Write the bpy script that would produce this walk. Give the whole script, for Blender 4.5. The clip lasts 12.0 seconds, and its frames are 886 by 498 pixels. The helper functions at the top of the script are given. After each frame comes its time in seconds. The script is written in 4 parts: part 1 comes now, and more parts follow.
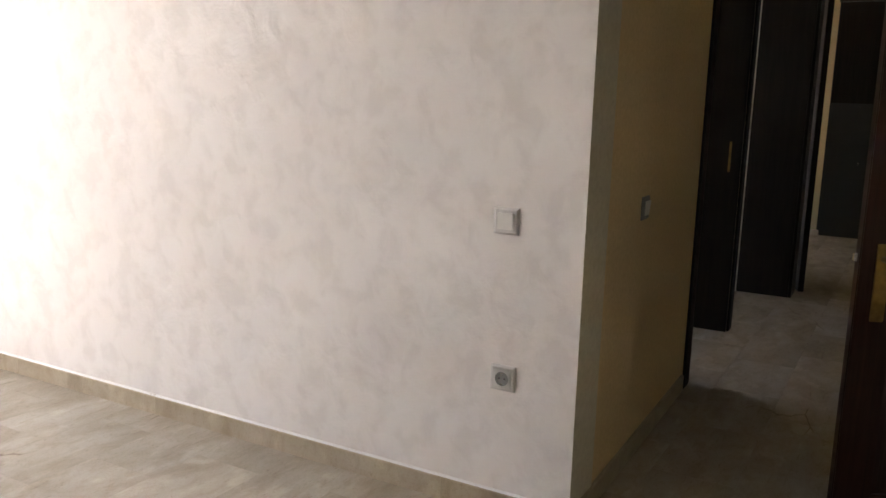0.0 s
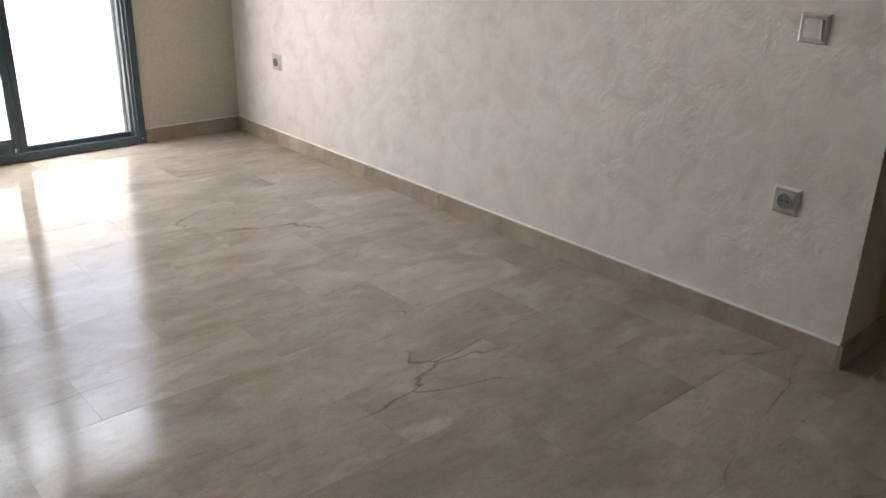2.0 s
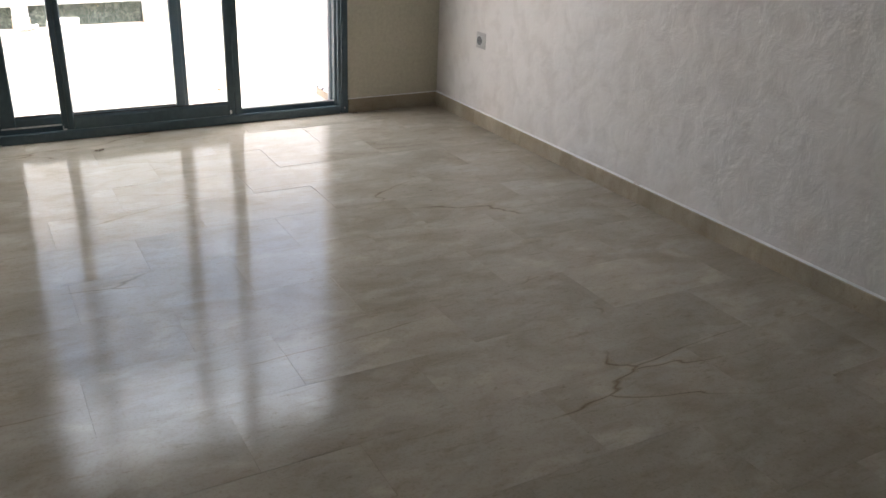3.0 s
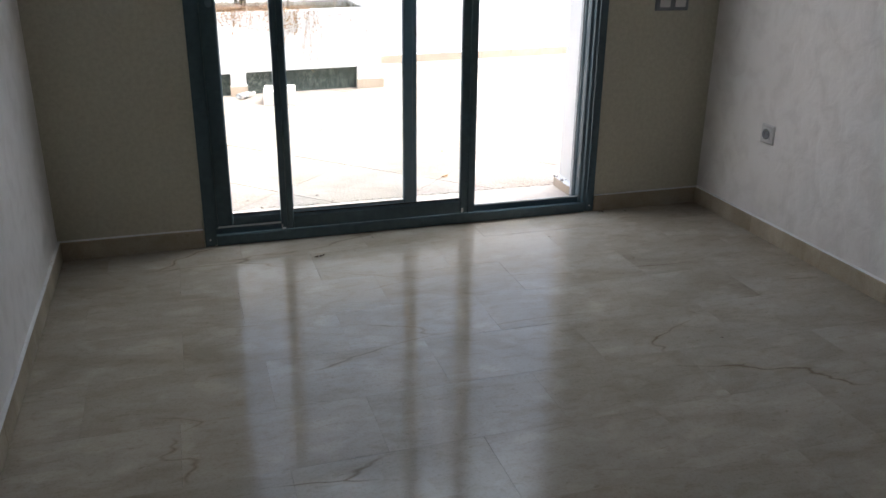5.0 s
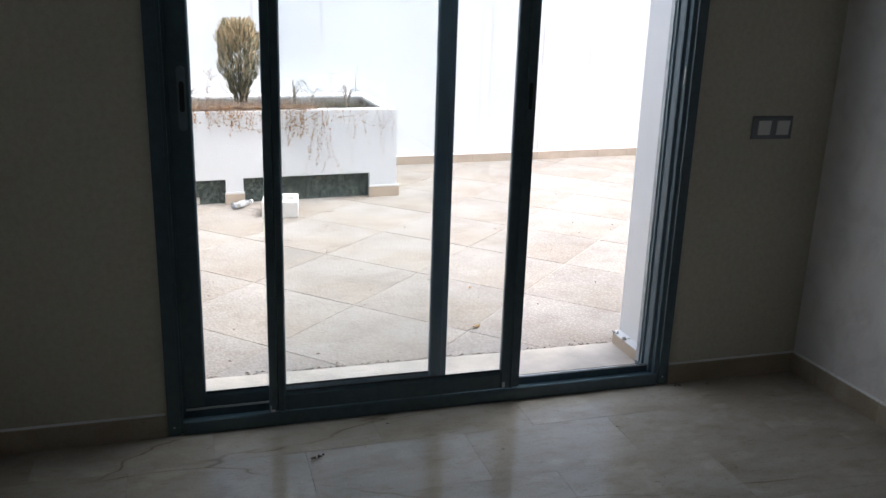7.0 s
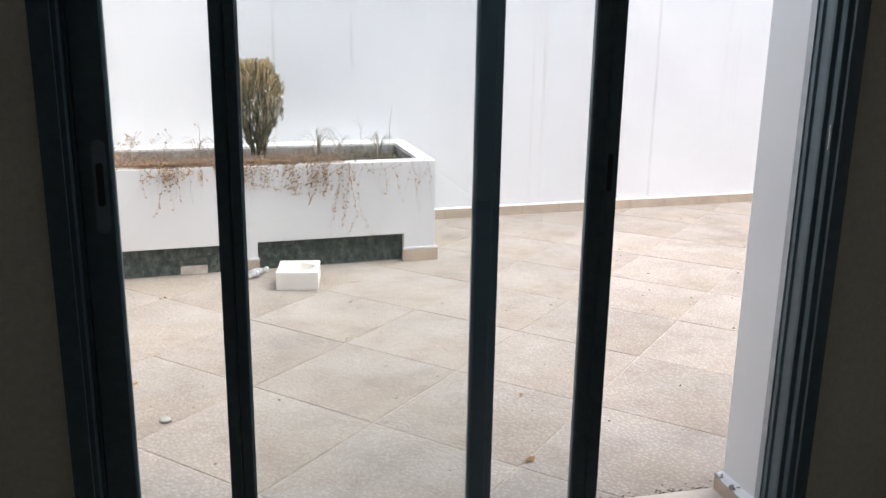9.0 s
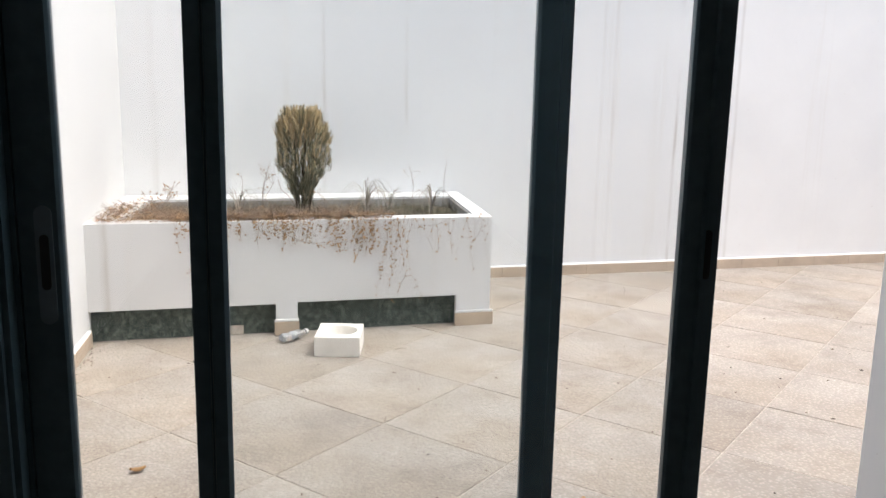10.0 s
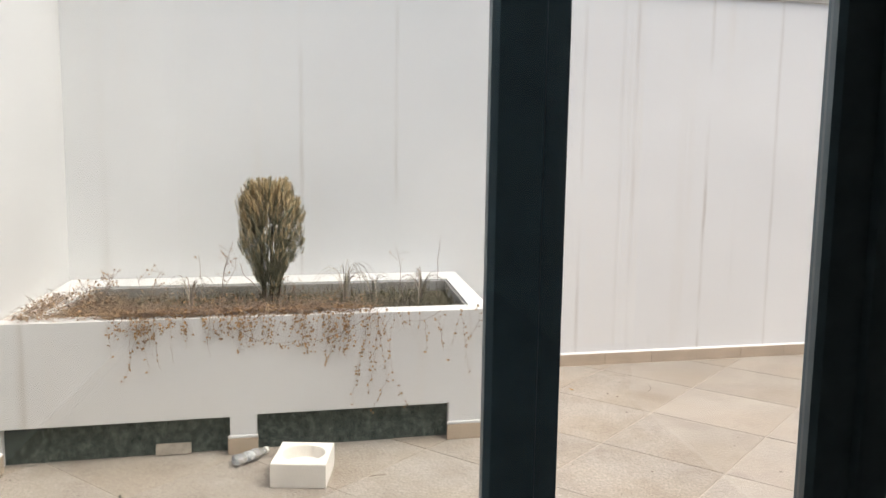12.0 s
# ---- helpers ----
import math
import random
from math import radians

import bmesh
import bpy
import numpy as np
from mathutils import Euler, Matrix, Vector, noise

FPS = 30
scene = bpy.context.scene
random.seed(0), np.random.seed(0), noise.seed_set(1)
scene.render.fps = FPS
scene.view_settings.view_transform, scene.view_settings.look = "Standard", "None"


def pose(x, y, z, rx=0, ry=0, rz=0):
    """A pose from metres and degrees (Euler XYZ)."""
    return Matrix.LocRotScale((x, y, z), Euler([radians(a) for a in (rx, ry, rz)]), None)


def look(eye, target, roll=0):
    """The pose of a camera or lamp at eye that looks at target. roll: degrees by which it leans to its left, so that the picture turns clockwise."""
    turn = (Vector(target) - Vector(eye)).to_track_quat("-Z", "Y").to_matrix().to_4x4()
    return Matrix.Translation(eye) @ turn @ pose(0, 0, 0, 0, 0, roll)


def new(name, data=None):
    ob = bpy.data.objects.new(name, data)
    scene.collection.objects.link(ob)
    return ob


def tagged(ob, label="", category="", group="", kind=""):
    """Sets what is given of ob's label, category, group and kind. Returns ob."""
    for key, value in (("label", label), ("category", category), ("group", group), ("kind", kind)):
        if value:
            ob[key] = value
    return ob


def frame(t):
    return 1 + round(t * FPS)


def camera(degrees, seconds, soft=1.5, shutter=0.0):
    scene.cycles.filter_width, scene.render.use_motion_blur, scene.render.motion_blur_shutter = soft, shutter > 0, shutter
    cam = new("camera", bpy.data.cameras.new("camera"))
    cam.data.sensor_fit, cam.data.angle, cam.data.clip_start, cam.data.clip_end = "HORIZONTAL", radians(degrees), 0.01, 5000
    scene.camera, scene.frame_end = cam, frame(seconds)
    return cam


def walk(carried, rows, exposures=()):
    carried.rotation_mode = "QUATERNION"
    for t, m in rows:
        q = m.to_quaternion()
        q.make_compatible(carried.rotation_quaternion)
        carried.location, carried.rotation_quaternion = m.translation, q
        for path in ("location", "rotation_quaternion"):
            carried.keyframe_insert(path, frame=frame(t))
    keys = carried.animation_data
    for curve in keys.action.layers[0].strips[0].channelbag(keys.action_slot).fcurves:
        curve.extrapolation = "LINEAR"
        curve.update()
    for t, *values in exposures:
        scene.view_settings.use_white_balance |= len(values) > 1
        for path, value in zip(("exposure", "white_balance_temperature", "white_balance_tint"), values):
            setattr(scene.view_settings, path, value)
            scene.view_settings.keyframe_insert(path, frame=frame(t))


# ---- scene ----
cam = camera(55.5, 12.0)
PATH = [
    (0, (0.081, -4.425, 1.324), (1.796, -3.463, 0.96), 1.6),
    (0.5, (0.105, -4.456, 1.307), (1.758, -3.466, 0.769), 1.6),
    (1, (0.095, -4.459, 1.251), (1.676, -3.41, 0.618), 2.1),
    (1.5, (0.063, -4.468, 1.234), (1.492, -3.262, 0.525), 2.4),
    (2, (0.039, -4.466, 1.228), (1.273, -3.082, 0.48), 1.5),
    (2.5, (0.009, -4.43, 1.226), (1.055, -2.919, 0.437), 1.9),
    (4.5, (-0.104, -3.736, 1.286), (0.559, -2.014, 0.515), 1.8),
    (5, (-0.037, -3.482, 1.301), (0.521, -1.705, 0.571), 0.7),
    (5.5, (-0.004, -3.316, 1.336), (0.506, -1.499, 0.674), 0.7),
    (6, (0.026, -3.058, 1.341), (0.51, -1.204, 0.766), 1.3),
    (6.5, (0.053, -2.825, 1.366), (0.564, -0.97, 0.819), 1.9),
    (7, (0.11, -2.582, 1.351), (0.675, -0.746, 0.796), 1.9),
    (7.5, (0.2, -2.364, 1.349), (0.707, -0.507, 0.807), 0.9),
    (9.5, (0.429, -1.556, 1.371), (0.843, 0.35, 0.929), 1.1),
    (10, (0.501, -1.35, 1.354), (0.818, 0.588, 0.974), 1.2),
    (10.5, (0.572, -1.179, 1.369), (0.751, 0.782, 1.02), 1.1),
    (11, (0.634, -0.982, 1.35), (0.752, 0.986, 1.011), 0.9),
    (11.5, (0.676, -0.795, 1.351), (0.821, 1.181, 1.076), 1.0),
    (12, (0.75, -0.615, 1.422), (1.026, 1.349, 1.167), 0.9),
]
walk(cam, [(t, look(e, a, r)) for t, e, a, r in PATH],
     exposures=[(0.0, 4.63, 6650, 15), (1.0, 4.72, 6650, 14), (1.5, 4.53, 6550, 13), (2.0, 3.97, 6450, 12), (2.5, 3.54, 6300, 10.5), (4.5, 2.56, 5900, 8.5), (5.5, 1.93, 5550, 7), (6.5, 1.52, 5450, 7), (7.5, 1.32, 5450, 7), (9.5, 0.97, 5800, 8), (10.5, 0.85, 5950, 7), (12.0, 0.74, 6250, 7.5)])
# ---- light: a bright hazy sky, with a veiled sun from the side of the open terrace ----
SUN_EL, SUN_AZ = 66.0, 102.0   # azimuth clockwise from +y
world = bpy.data.worlds.new("sky")
scene.world = world
world.use_nodes = True
wn = world.node_tree
wn.nodes.clear()
sky = wn.nodes.new("ShaderNodeTexSky")
sky.sky_type = "NISHITA"
sky.sun_disc = False
sky.sun_elevation = radians(SUN_EL)
sky.sun_rotation = radians(SUN_AZ)
sky.dust_density = 10.0
sky.air_density = 1.1
sky.ozone_density = 0.4
wbg = wn.nodes.new("ShaderNodeBackground")
wbg.inputs["Strength"].default_value = 0.15
wout = wn.nodes.new("ShaderNodeOutputWorld")
wn.links.new(sky.outputs[0], wbg.inputs[0])
wn.links.new(wbg.outputs[0], wout.inputs[0])
sun = new("sun", bpy.data.lights.new("sun", "SUN"))
sun.data.energy = 0.55
sun.data.angle = radians(110)
sun.data.color = (1.0, 0.95, 0.88)
sd = Vector((math.sin(radians(SUN_AZ)) * math.cos(radians(SUN_EL)), math.cos(radians(SUN_AZ)) * math.cos(radians(SUN_EL)), math.sin(radians(SUN_EL))))
sun.matrix_world = look(sd * 20, (0, 0, 0))

# unseen area lamp added in the upper door opening, boosting the room's sky light
door_fill = new("door_fill_lamp", bpy.data.lights.new("door_fill_lamp", "AREA"))
door_fill.data.shape = "RECTANGLE"
door_fill.data.size, door_fill.data.size_y = 1.62, 0.52
door_fill.data.energy = 1.8
door_fill.data.color = (0.98, 0.99, 1.0)
door_fill.matrix_world = look((0.9, 0.27, 1.88), (0.9, -1.0, 0.4))


# ---- materials ----
def nodes_of(name, rough=0.6, metal=0.0, spec=0.5):
    m = bpy.data.materials.new(name)
    m.use_nodes = True
    nt = m.node_tree
    b = nt.nodes["Principled BSDF"]
    b.inputs["Roughness"].default_value = rough
    b.inputs["Metallic"].default_value = metal
    b.inputs["Specular IOR Level"].default_value = spec
    return m, nt, b


def coords(nt, scale=(1, 1, 1), rot=(0, 0, 0), kind="Object", per_object=0.0):
    tc = nt.nodes.new("ShaderNodeTexCoord")
    mp = nt.nodes.new("ShaderNodeMapping")
    mp.inputs["Scale"].default_value = scale
    mp.inputs["Rotation"].default_value = [radians(a) for a in rot]
    nt.links.new(tc.outputs[kind], mp.inputs["Vector"])
    if per_object:
        oi = nt.nodes.new("ShaderNodeObjectInfo")
        mu = nt.nodes.new("ShaderNodeMath")
        mu.operation = "MULTIPLY"
        mu.inputs[1].default_value = per_object
        nt.links.new(oi.outputs["Random"], mu.inputs[0])
        nt.links.new(mu.outputs[0], mp.inputs["Location"])
    return mp.outputs[0]


def place(nt, scale, turn):
    ge = nt.nodes.new("ShaderNodeNewGeometry")
    mp = nt.nodes.new("ShaderNodeMapping")
    mp.inputs["Scale"].default_value = scale
    mp.inputs["Rotation"].default_value = (0, 0, radians(turn))
    nt.links.new(ge.outputs["Position"], mp.inputs["Vector"])
    return mp.outputs[0]


def noise_tex(nt, vec, scale, detail=4.0, rough=0.55, distort=0.0):
    n = nt.nodes.new("ShaderNodeTexNoise")
    n.inputs["Scale"].default_value = scale
    n.inputs["Detail"].default_value = detail
    n.inputs["Roughness"].default_value = rough
    n.inputs["Distortion"].default_value = distort
    nt.links.new(vec, n.inputs["Vector"])
    return n.outputs["Fac"]


def ramp(nt, fac, stops):
    r = nt.nodes.new("ShaderNodeValToRGB")
    el = r.color_ramp.elements
    while len(el) < len(stops):
        el.new(0.5)
    for e, (p, c) in zip(el, stops):
        e.position = p
        e.color = (*c, 1) if len(c) == 3 else c
    nt.links.new(fac, r.inputs[0])
    return r.outputs["Color"]


def mix(nt, a, b, fac, mode="MIX"):
    m = nt.nodes.new("ShaderNodeMix")
    m.data_type = "RGBA"
    m.blend_type = mode
    for s, v in ((m.inputs["Factor"], fac), (m.inputs[6], a), (m.inputs[7], b)):
        if isinstance(v, (int, float)):
            s.default_value = v
        elif isinstance(v, tuple):
            s.default_value = (*v, 1)
        else:
            nt.links.new(v, s)
    return m.outputs[2]


def bump(nt, bsdf, height, strength, dist, before=None):
    b = nt.nodes.new("ShaderNodeBump")
    b.inputs["Strength"].default_value = strength
    b.inputs["Distance"].default_value = dist
    nt.links.new(height, b.inputs["Height"])
    if before is not None:
        nt.links.new(before, b.inputs["Normal"])
    nt.links.new(b.outputs[0], bsdf.inputs["Normal"])
    return b.outputs[0]


def grey(lo, hi):
    return [(lo, (0, 0, 0)), (hi, (1, 1, 1))]


def plain(name, colour, rough=0.6, metal=0.0, vary=0.15, scale=8.0, grain=0.0, grain_scale=120.0):
    m, nt, b = nodes_of(name, rough, metal)
    v = coords(nt)
    dark = tuple(c * (1 - vary) for c in colour)
    light = tuple(min(1.0, c * (1 + vary)) for c in colour)
    col = ramp(nt, noise_tex(nt, v, scale, 5), [(0.3, dark), (0.7, light)])
    nt.links.new(col, b.inputs["Base Color"])
    if grain:
        bump(nt, b, noise_tex(nt, v, grain_scale, 3), grain, 0.002)
    return m


def stucco_material():
    """Pearly trowelled plaster: short overlapping strokes that rise to the side."""
    m, nt, b = nodes_of("trowelled_plaster", 0.5, 0.0, 0.35)
    v = coords(nt, (1, 1, 0.88), (38, 0, 0))
    w = coords(nt, (1, 1, 0.8), (-30, 0, 0))
    big = noise_tex(nt, v, 10.5, 5, 0.55, 0.35)
    mid = noise_tex(nt, w, 26.0, 6, 0.64, 0.5)
    fine = noise_tex(nt, coords(nt), 90.0, 3, 0.6)
    cloud = noise_tex(nt, coords(nt), 1.3, 4, 0.5)
    c1 = ramp(nt, cloud, [(0.3, (0.70, 0.672, 0.645)), (0.7, (0.78, 0.755, 0.73))])
    c2 = ramp(nt, big, [(0.38, (0.87, 0.86, 0.85)), (0.47, (0.95, 0.945, 0.94)), (0.55, (1, 1, 1))])
    nt.links.new(mix(nt, c1, c2, 0.66, "MULTIPLY"), b.inputs["Base Color"])
    nt.links.new(ramp(nt, mid, [(0.3, (0.62, 0.62, 0.62)), (0.7, (0.45, 0.45, 0.45))]), b.inputs["Roughness"])
    n1 = bump(nt, b, ramp(nt, big, grey(0.32, 0.68)), 0.30, 0.013)
    n2 = bump(nt, b, mid, 0.15, 0.005, n1)
    bump(nt, b, fine, 0.12, 0.001, n2)
    return m


def paint_material(name, colour, stain=0.12, rough=0.7):
    m, nt, b = nodes_of(name, rough)
    v = coords(nt)
    c1 = ramp(nt, noise_tex(nt, v, 1.1, 5), [(0.3, tuple(c * (1 - stain) for c in colour)), (0.7, colour)])
    c2 = ramp(nt, noise_tex(nt, v, 55, 6, 0.7), [(0.36, (0.87, 0.862, 0.85)), (0.62, (1, 1, 1))])
    nt.links.new(mix(nt, c1, c2, 1.0, "MULTIPLY"), b.inputs["Base Color"])
    n1 = bump(nt, b, noise_tex(nt, v, 9, 3), 0.12, 0.01)
    bump(nt, b, noise_tex(nt, v, 130, 4), 0.16, 0.002, n1)
    return m


def marble_material(name, per_object=60.0, gain=1.0, rough=0.115, veins=True, tint=(1.0, 1.0, 1.0)):
    """Polished beige limestone, clouded, streaked along one way, with thin brown cracks."""
    m, nt, b = nodes_of(name, rough, 0.0, 0.12)
    v = coords(nt, (1.0, 2.1, 1.0), (0, 0, 9), "Object", per_object)
    vi = coords(nt, (1, 1, 1), (0, 0, 0), "Object", per_object)
    cloud = noise_tex(nt, v, 2.0, 5, 0.52, 0.9)
    g = gain
    base = ramp(nt, cloud, [(0.25, (0.30 * g, 0.264 * g, 0.205 * g)), (0.5, (0.385 * g, 0.344 * g, 0.279 * g)), (0.75, (0.455 * g, 0.414 * g, 0.347 * g))])
    streak = ramp(nt, noise_tex(nt, v, 11, 5, 0.65, 0.6), [(0.33, (0.74, 0.70, 0.63)), (0.52, (1, 1, 1))])
    col = mix(nt, base, streak, 0.4, "MULTIPLY")
    fleck = ramp(nt, noise_tex(nt, v, 38, 3, 0.6, 0.4), [(0.27, (0.62, 0.58, 0.5)), (0.36, (1, 1, 1))])
    col = mix(nt, col, fleck, 0.5, "MULTIPLY")
    hair = ramp(nt, noise_tex(nt, coords(nt, (0.16, 1.0, 1.0), (0, 0, 14), "Object", per_object), 60, 4, 0.65, 0.9), [(0.30, (0.60, 0.56, 0.48)), (0.40, (1, 1, 1))])
    col = mix(nt, col, hair, 0.36, "MULTIPLY")
    speck = ramp(nt, noise_tex(nt, vi, 130, 3, 0.7), [(0.36, (0.84, 0.82, 0.79)), (0.5, (1, 1, 1))])
    col = mix(nt, col, speck, 0.6, "MULTIPLY")
    where = place(nt, (0.40, 1.5, 1.0), 17)
    wob = nt.nodes.new("ShaderNodeTexNoise")
    for key, val in (("Scale", 2.2), ("Detail", 4.0), ("Roughness", 0.5)):
        wob.inputs[key].default_value = val
    nt.links.new(where, wob.inputs["Vector"])
    vo = nt.nodes.new("ShaderNodeTexVoronoi")
    vo.feature = "DISTANCE_TO_EDGE"
    vo.inputs["Scale"].default_value = 1.15
    nt.links.new(mix(nt, where, wob.outputs["Color"], 0.30, "ADD"), vo.inputs["Vector"])
    crack = ramp(nt, vo.outputs["Distance"], [(0.0, (0.55, 0.49, 0.43)), (0.0012, (0.70, 0.65, 0.59)), (0.003, (0.95, 0.935, 0.91)), (0.012, (1, 1, 1))])
    gate = ramp(nt, noise_tex(nt, place(nt, (1, 1, 1), 0), 2.2, 3), grey(0.49, 0.60))
    if veins:
        col = mix(nt, col, crack, gate, "MULTIPLY")
    nod = ramp(nt, noise_tex(nt, coords(nt, (1.0, 1.5, 1.0), (0, 0, 20), "Object", per_object), 7.0, 2, 0.4, 0.3), [(0.57, (1, 1, 1)), (0.65, (1.13, 1.13, 1.13))])
    col = mix(nt, col, nod, 0.8, "MULTIPLY")
    oi = nt.nodes.new("ShaderNodeObjectInfo")
    tone = ramp(nt, oi.outputs["Random"], [(0.0, (0.955, 0.955, 0.95)), (0.85, (1.0, 1.0, 1.0)), (1.0, (1.10, 1.095, 1.09))])
    col = mix(nt, col, tint, 1.0, "MULTIPLY")
    nt.links.new(mix(nt, col, tone, 1.0, "MULTIPLY"), b.inputs["Base Color"])
    smear = noise_tex(nt, coords(nt, (1, 1, 1), (0, 0, 0), "Object", 3.0), 2.2, 5, 0.6)
    nt.links.new(ramp(nt, smear, [(0.3, (rough * 0.7,) * 3), (0.75, (rough * 2.0,) * 3)]), b.inputs["Roughness"])
    bump(nt, b, noise_tex(nt, vi, 3.0, 2), 0.03, 0.01)
    return m


def render_wall_material(name="white_render", gain=1.0, runs_by=0.3, thin_from=0.50, streaks=()):
    """White-painted outdoor render with rain streaks and grey weathering."""
    m, nt, b = nodes_of(name, 0.8)
    v = coords(nt)
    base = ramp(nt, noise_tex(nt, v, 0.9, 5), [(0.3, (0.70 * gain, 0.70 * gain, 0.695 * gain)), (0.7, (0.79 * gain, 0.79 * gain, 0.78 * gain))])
    sv = coords(nt, (1, 1, 0.03))
    runs = ramp(nt, noise_tex(nt, sv, 5.5, 5, 0.7), [(0.30, (0.80, 0.74, 0.66)), (0.42, (1, 1, 1))])
    thin = ramp(nt, noise_tex(nt, coords(nt, (1, 1, 0.012)), 9.0, 2, 0.5), [(0.488, (1, 1, 1)), (0.499, (0.66, 0.58, 0.50)), (0.501, (0.66, 0.58, 0.50)), (0.512, (1, 1, 1))])
    gate = ramp(nt, noise_tex(nt, coords(nt, (1, 1, 0.35)), 1.9, 3), grey(thin_from, thin_from + 0.16))
    col = mix(nt, base, runs, runs_by, "MULTIPLY")
    col = mix(nt, col, thin, gate, "MULTIPLY")
    speck = ramp(nt, noise_tex(nt, v, 60, 2), [(0.22, (0.75, 0.72, 0.68)), (0.27, (1, 1, 1))])
    nt.links.new(mix(nt, col, speck, 0.6, "MULTIPLY"), b.inputs["Base Color"])
    if streaks:
        sp = nt.nodes.new("ShaderNodeSeparateXYZ")
        nt.links.new(v, sp.inputs[0])
        wob = nt.nodes.new("ShaderNodeMath")
        wob.operation = "MULTIPLY_ADD"
        wob.inputs[1].default_value = 0.030
        nt.links.new(noise_tex(nt, coords(nt, (0.01, 0.01, 1.3)), 1.0, 3), wob.inputs[0])
        nt.links.new(sp.outputs["X"], wob.inputs[2])
        mr = nt.nodes.new("ShaderNodeMapRange")
        mr.inputs["From Min"].default_value, mr.inputs["From Max"].default_value = -0.7, 3.9
        nt.links.new(wob.outputs[0], mr.inputs["Value"])
        stops = []
        for x, wd, depth in streaks:
            c = (1 - depth, 1 - depth * 1.12, 1 - depth * 1.25)
            f = (x + 0.015 + 0.7) / 4.6
            stops += [(f - wd / 4.6, (1, 1, 1)), (f, c), (f + wd * 0.7 / 4.6, (1, 1, 1))]
        fade = ramp(nt, noise_tex(nt, coords(nt, (2.5, 1, 0.9)), 1.6, 4), grey(0.33, 0.62))
        col = mix(nt, col, ramp(nt, mr.outputs[0], stops), fade, "MULTIPLY")
        nt.links.new(mix(nt, col, speck, 0.6, "MULTIPLY"), b.inputs["Base Color"])
    n1 = bump(nt, b, noise_tex(nt, v, 5, 3), 0.15, 0.01)
    bump(nt, b, noise_tex(nt, v, 110, 3), 0.08, 0.002, n1)
    return m


def slab_material():
    """Sandy concrete paving with exposed grit and damp greyish blotches."""
    m, nt, b = nodes_of("paving_concrete", 0.85)
    v = coords(nt, (1, 1, 1), (0, 0, 0), "Object", 40.0)
    g = coords(nt)
    base = ramp(nt, noise_tex(nt, v, 2.6, 6, 0.6), [(0.3, (0.295, 0.266, 0.237)), (0.7, (0.39, 0.360, 0.328))])
    vo = nt.nodes.new("ShaderNodeTexVoronoi")
    vo.inputs["Scale"].default_value = 70
    nt.links.new(v, vo.inputs["Vector"])
    grit = ramp(nt, vo.outputs["Distance"], [(0.12, (1.22, 1.19, 1.15)), (0.5, (0.74, 0.71, 0.69))])
    col = mix(nt, base, grit, 0.6, "MULTIPLY")
    blot = ramp(nt, noise_tex(nt, v, 5, 5, 0.6), [(0.30, (0.78, 0.755, 0.75)), (0.5, (1, 1, 1))])
    col = mix(nt, col, blot, 0.7, "MULTIPLY")
    dust = ramp(nt, noise_tex(nt, g, 1.1, 5, 0.6), [(0.42, (1, 1, 1)), (0.62, (0.97, 0.89, 0.77))])
    col = mix(nt, col, dust, 0.45, "MULTIPLY")
    oi = nt.nodes.new("ShaderNodeObjectInfo")
    tone = ramp(nt, oi.outputs["Random"], [(0.0, (0.93, 0.925, 0.92)), (1.0, (1.05, 1.045, 1.04))])
    nt.links.new(mix(nt, col, tone, 1.0, "MULTIPLY"), b.inputs["Base Color"])
    n1 = bump(nt, b, vo.outputs["Distance"], 0.6, 0.004)
    bump(nt, b, noise_tex(nt, g, 14, 4), 0.35, 0.008, n1)
    return m


def island_material(name, stops, rough=0.75):
    m, nt, b = nodes_of(name, rough, 0.0, 0.3)
    ge = nt.nodes.new("ShaderNodeNewGeometry")
    n = len(stops) - 1
    nt.links.new(ramp(nt, ge.outputs["Random Per Island"], [(i / n, c) for i, c in enumerate(stops)]), b.inputs["Base Color"])
    return m


def wood_material(name, dark, light, rough=0.45):
    m, nt, b = nodes_of(name, rough, 0.0, 0.2)
    v = coords(nt, (14, 14, 0.9))
    nt.links.new(ramp(nt, noise_tex(nt, v, 3.0, 5, 0.6, 0.6), [(0.3, dark), (0.7, light)]), b.inputs["Base Color"])
    bump(nt, b, noise_tex(nt, v, 6.0, 4), 0.1, 0.002)
    return m


def moss_material():
    m, nt, b = nodes_of("mossy_dark_stone", 0.75)
    v = coords(nt)
    c = ramp(nt, noise_tex(nt, coords(nt, (1, 1, 0.8), (0, 20, 0)), 34, 7, 0.8), [(0.34, (0.016, 0.024, 0.02)), (0.5, (0.055, 0.072, 0.062)), (0.64, (0.16, 0.18, 0.155))])
    vo = nt.nodes.new("ShaderNodeTexVoronoi")
    vo.inputs["Scale"].default_value = 95
    nt.links.new(coords(nt, (1, 1, 0.6), (0, 35, 0)), vo.inputs["Vector"])
    sp = ramp(nt, vo.outputs["Distance"], [(0.08, (0.40, 0.42, 0.39)), (0.2, (0, 0, 0))])
    nt.links.new(mix(nt, c, sp, 0.6, "ADD"), b.inputs["Base Color"])
    bump(nt, b, noise_tex(nt, v, 60, 4), 0.5, 0.004)
    return m


def glass_material(name, colour=(0.93, 0.97, 0.97), rough=0.0):
    m, nt, b = nodes_of(name, rough)
    b.inputs["Base Color"].default_value = (*colour, 1)
    b.inputs["Transmission Weight"].default_value = 1.0
    b.inputs["IOR"].default_value = 1.45
    return m


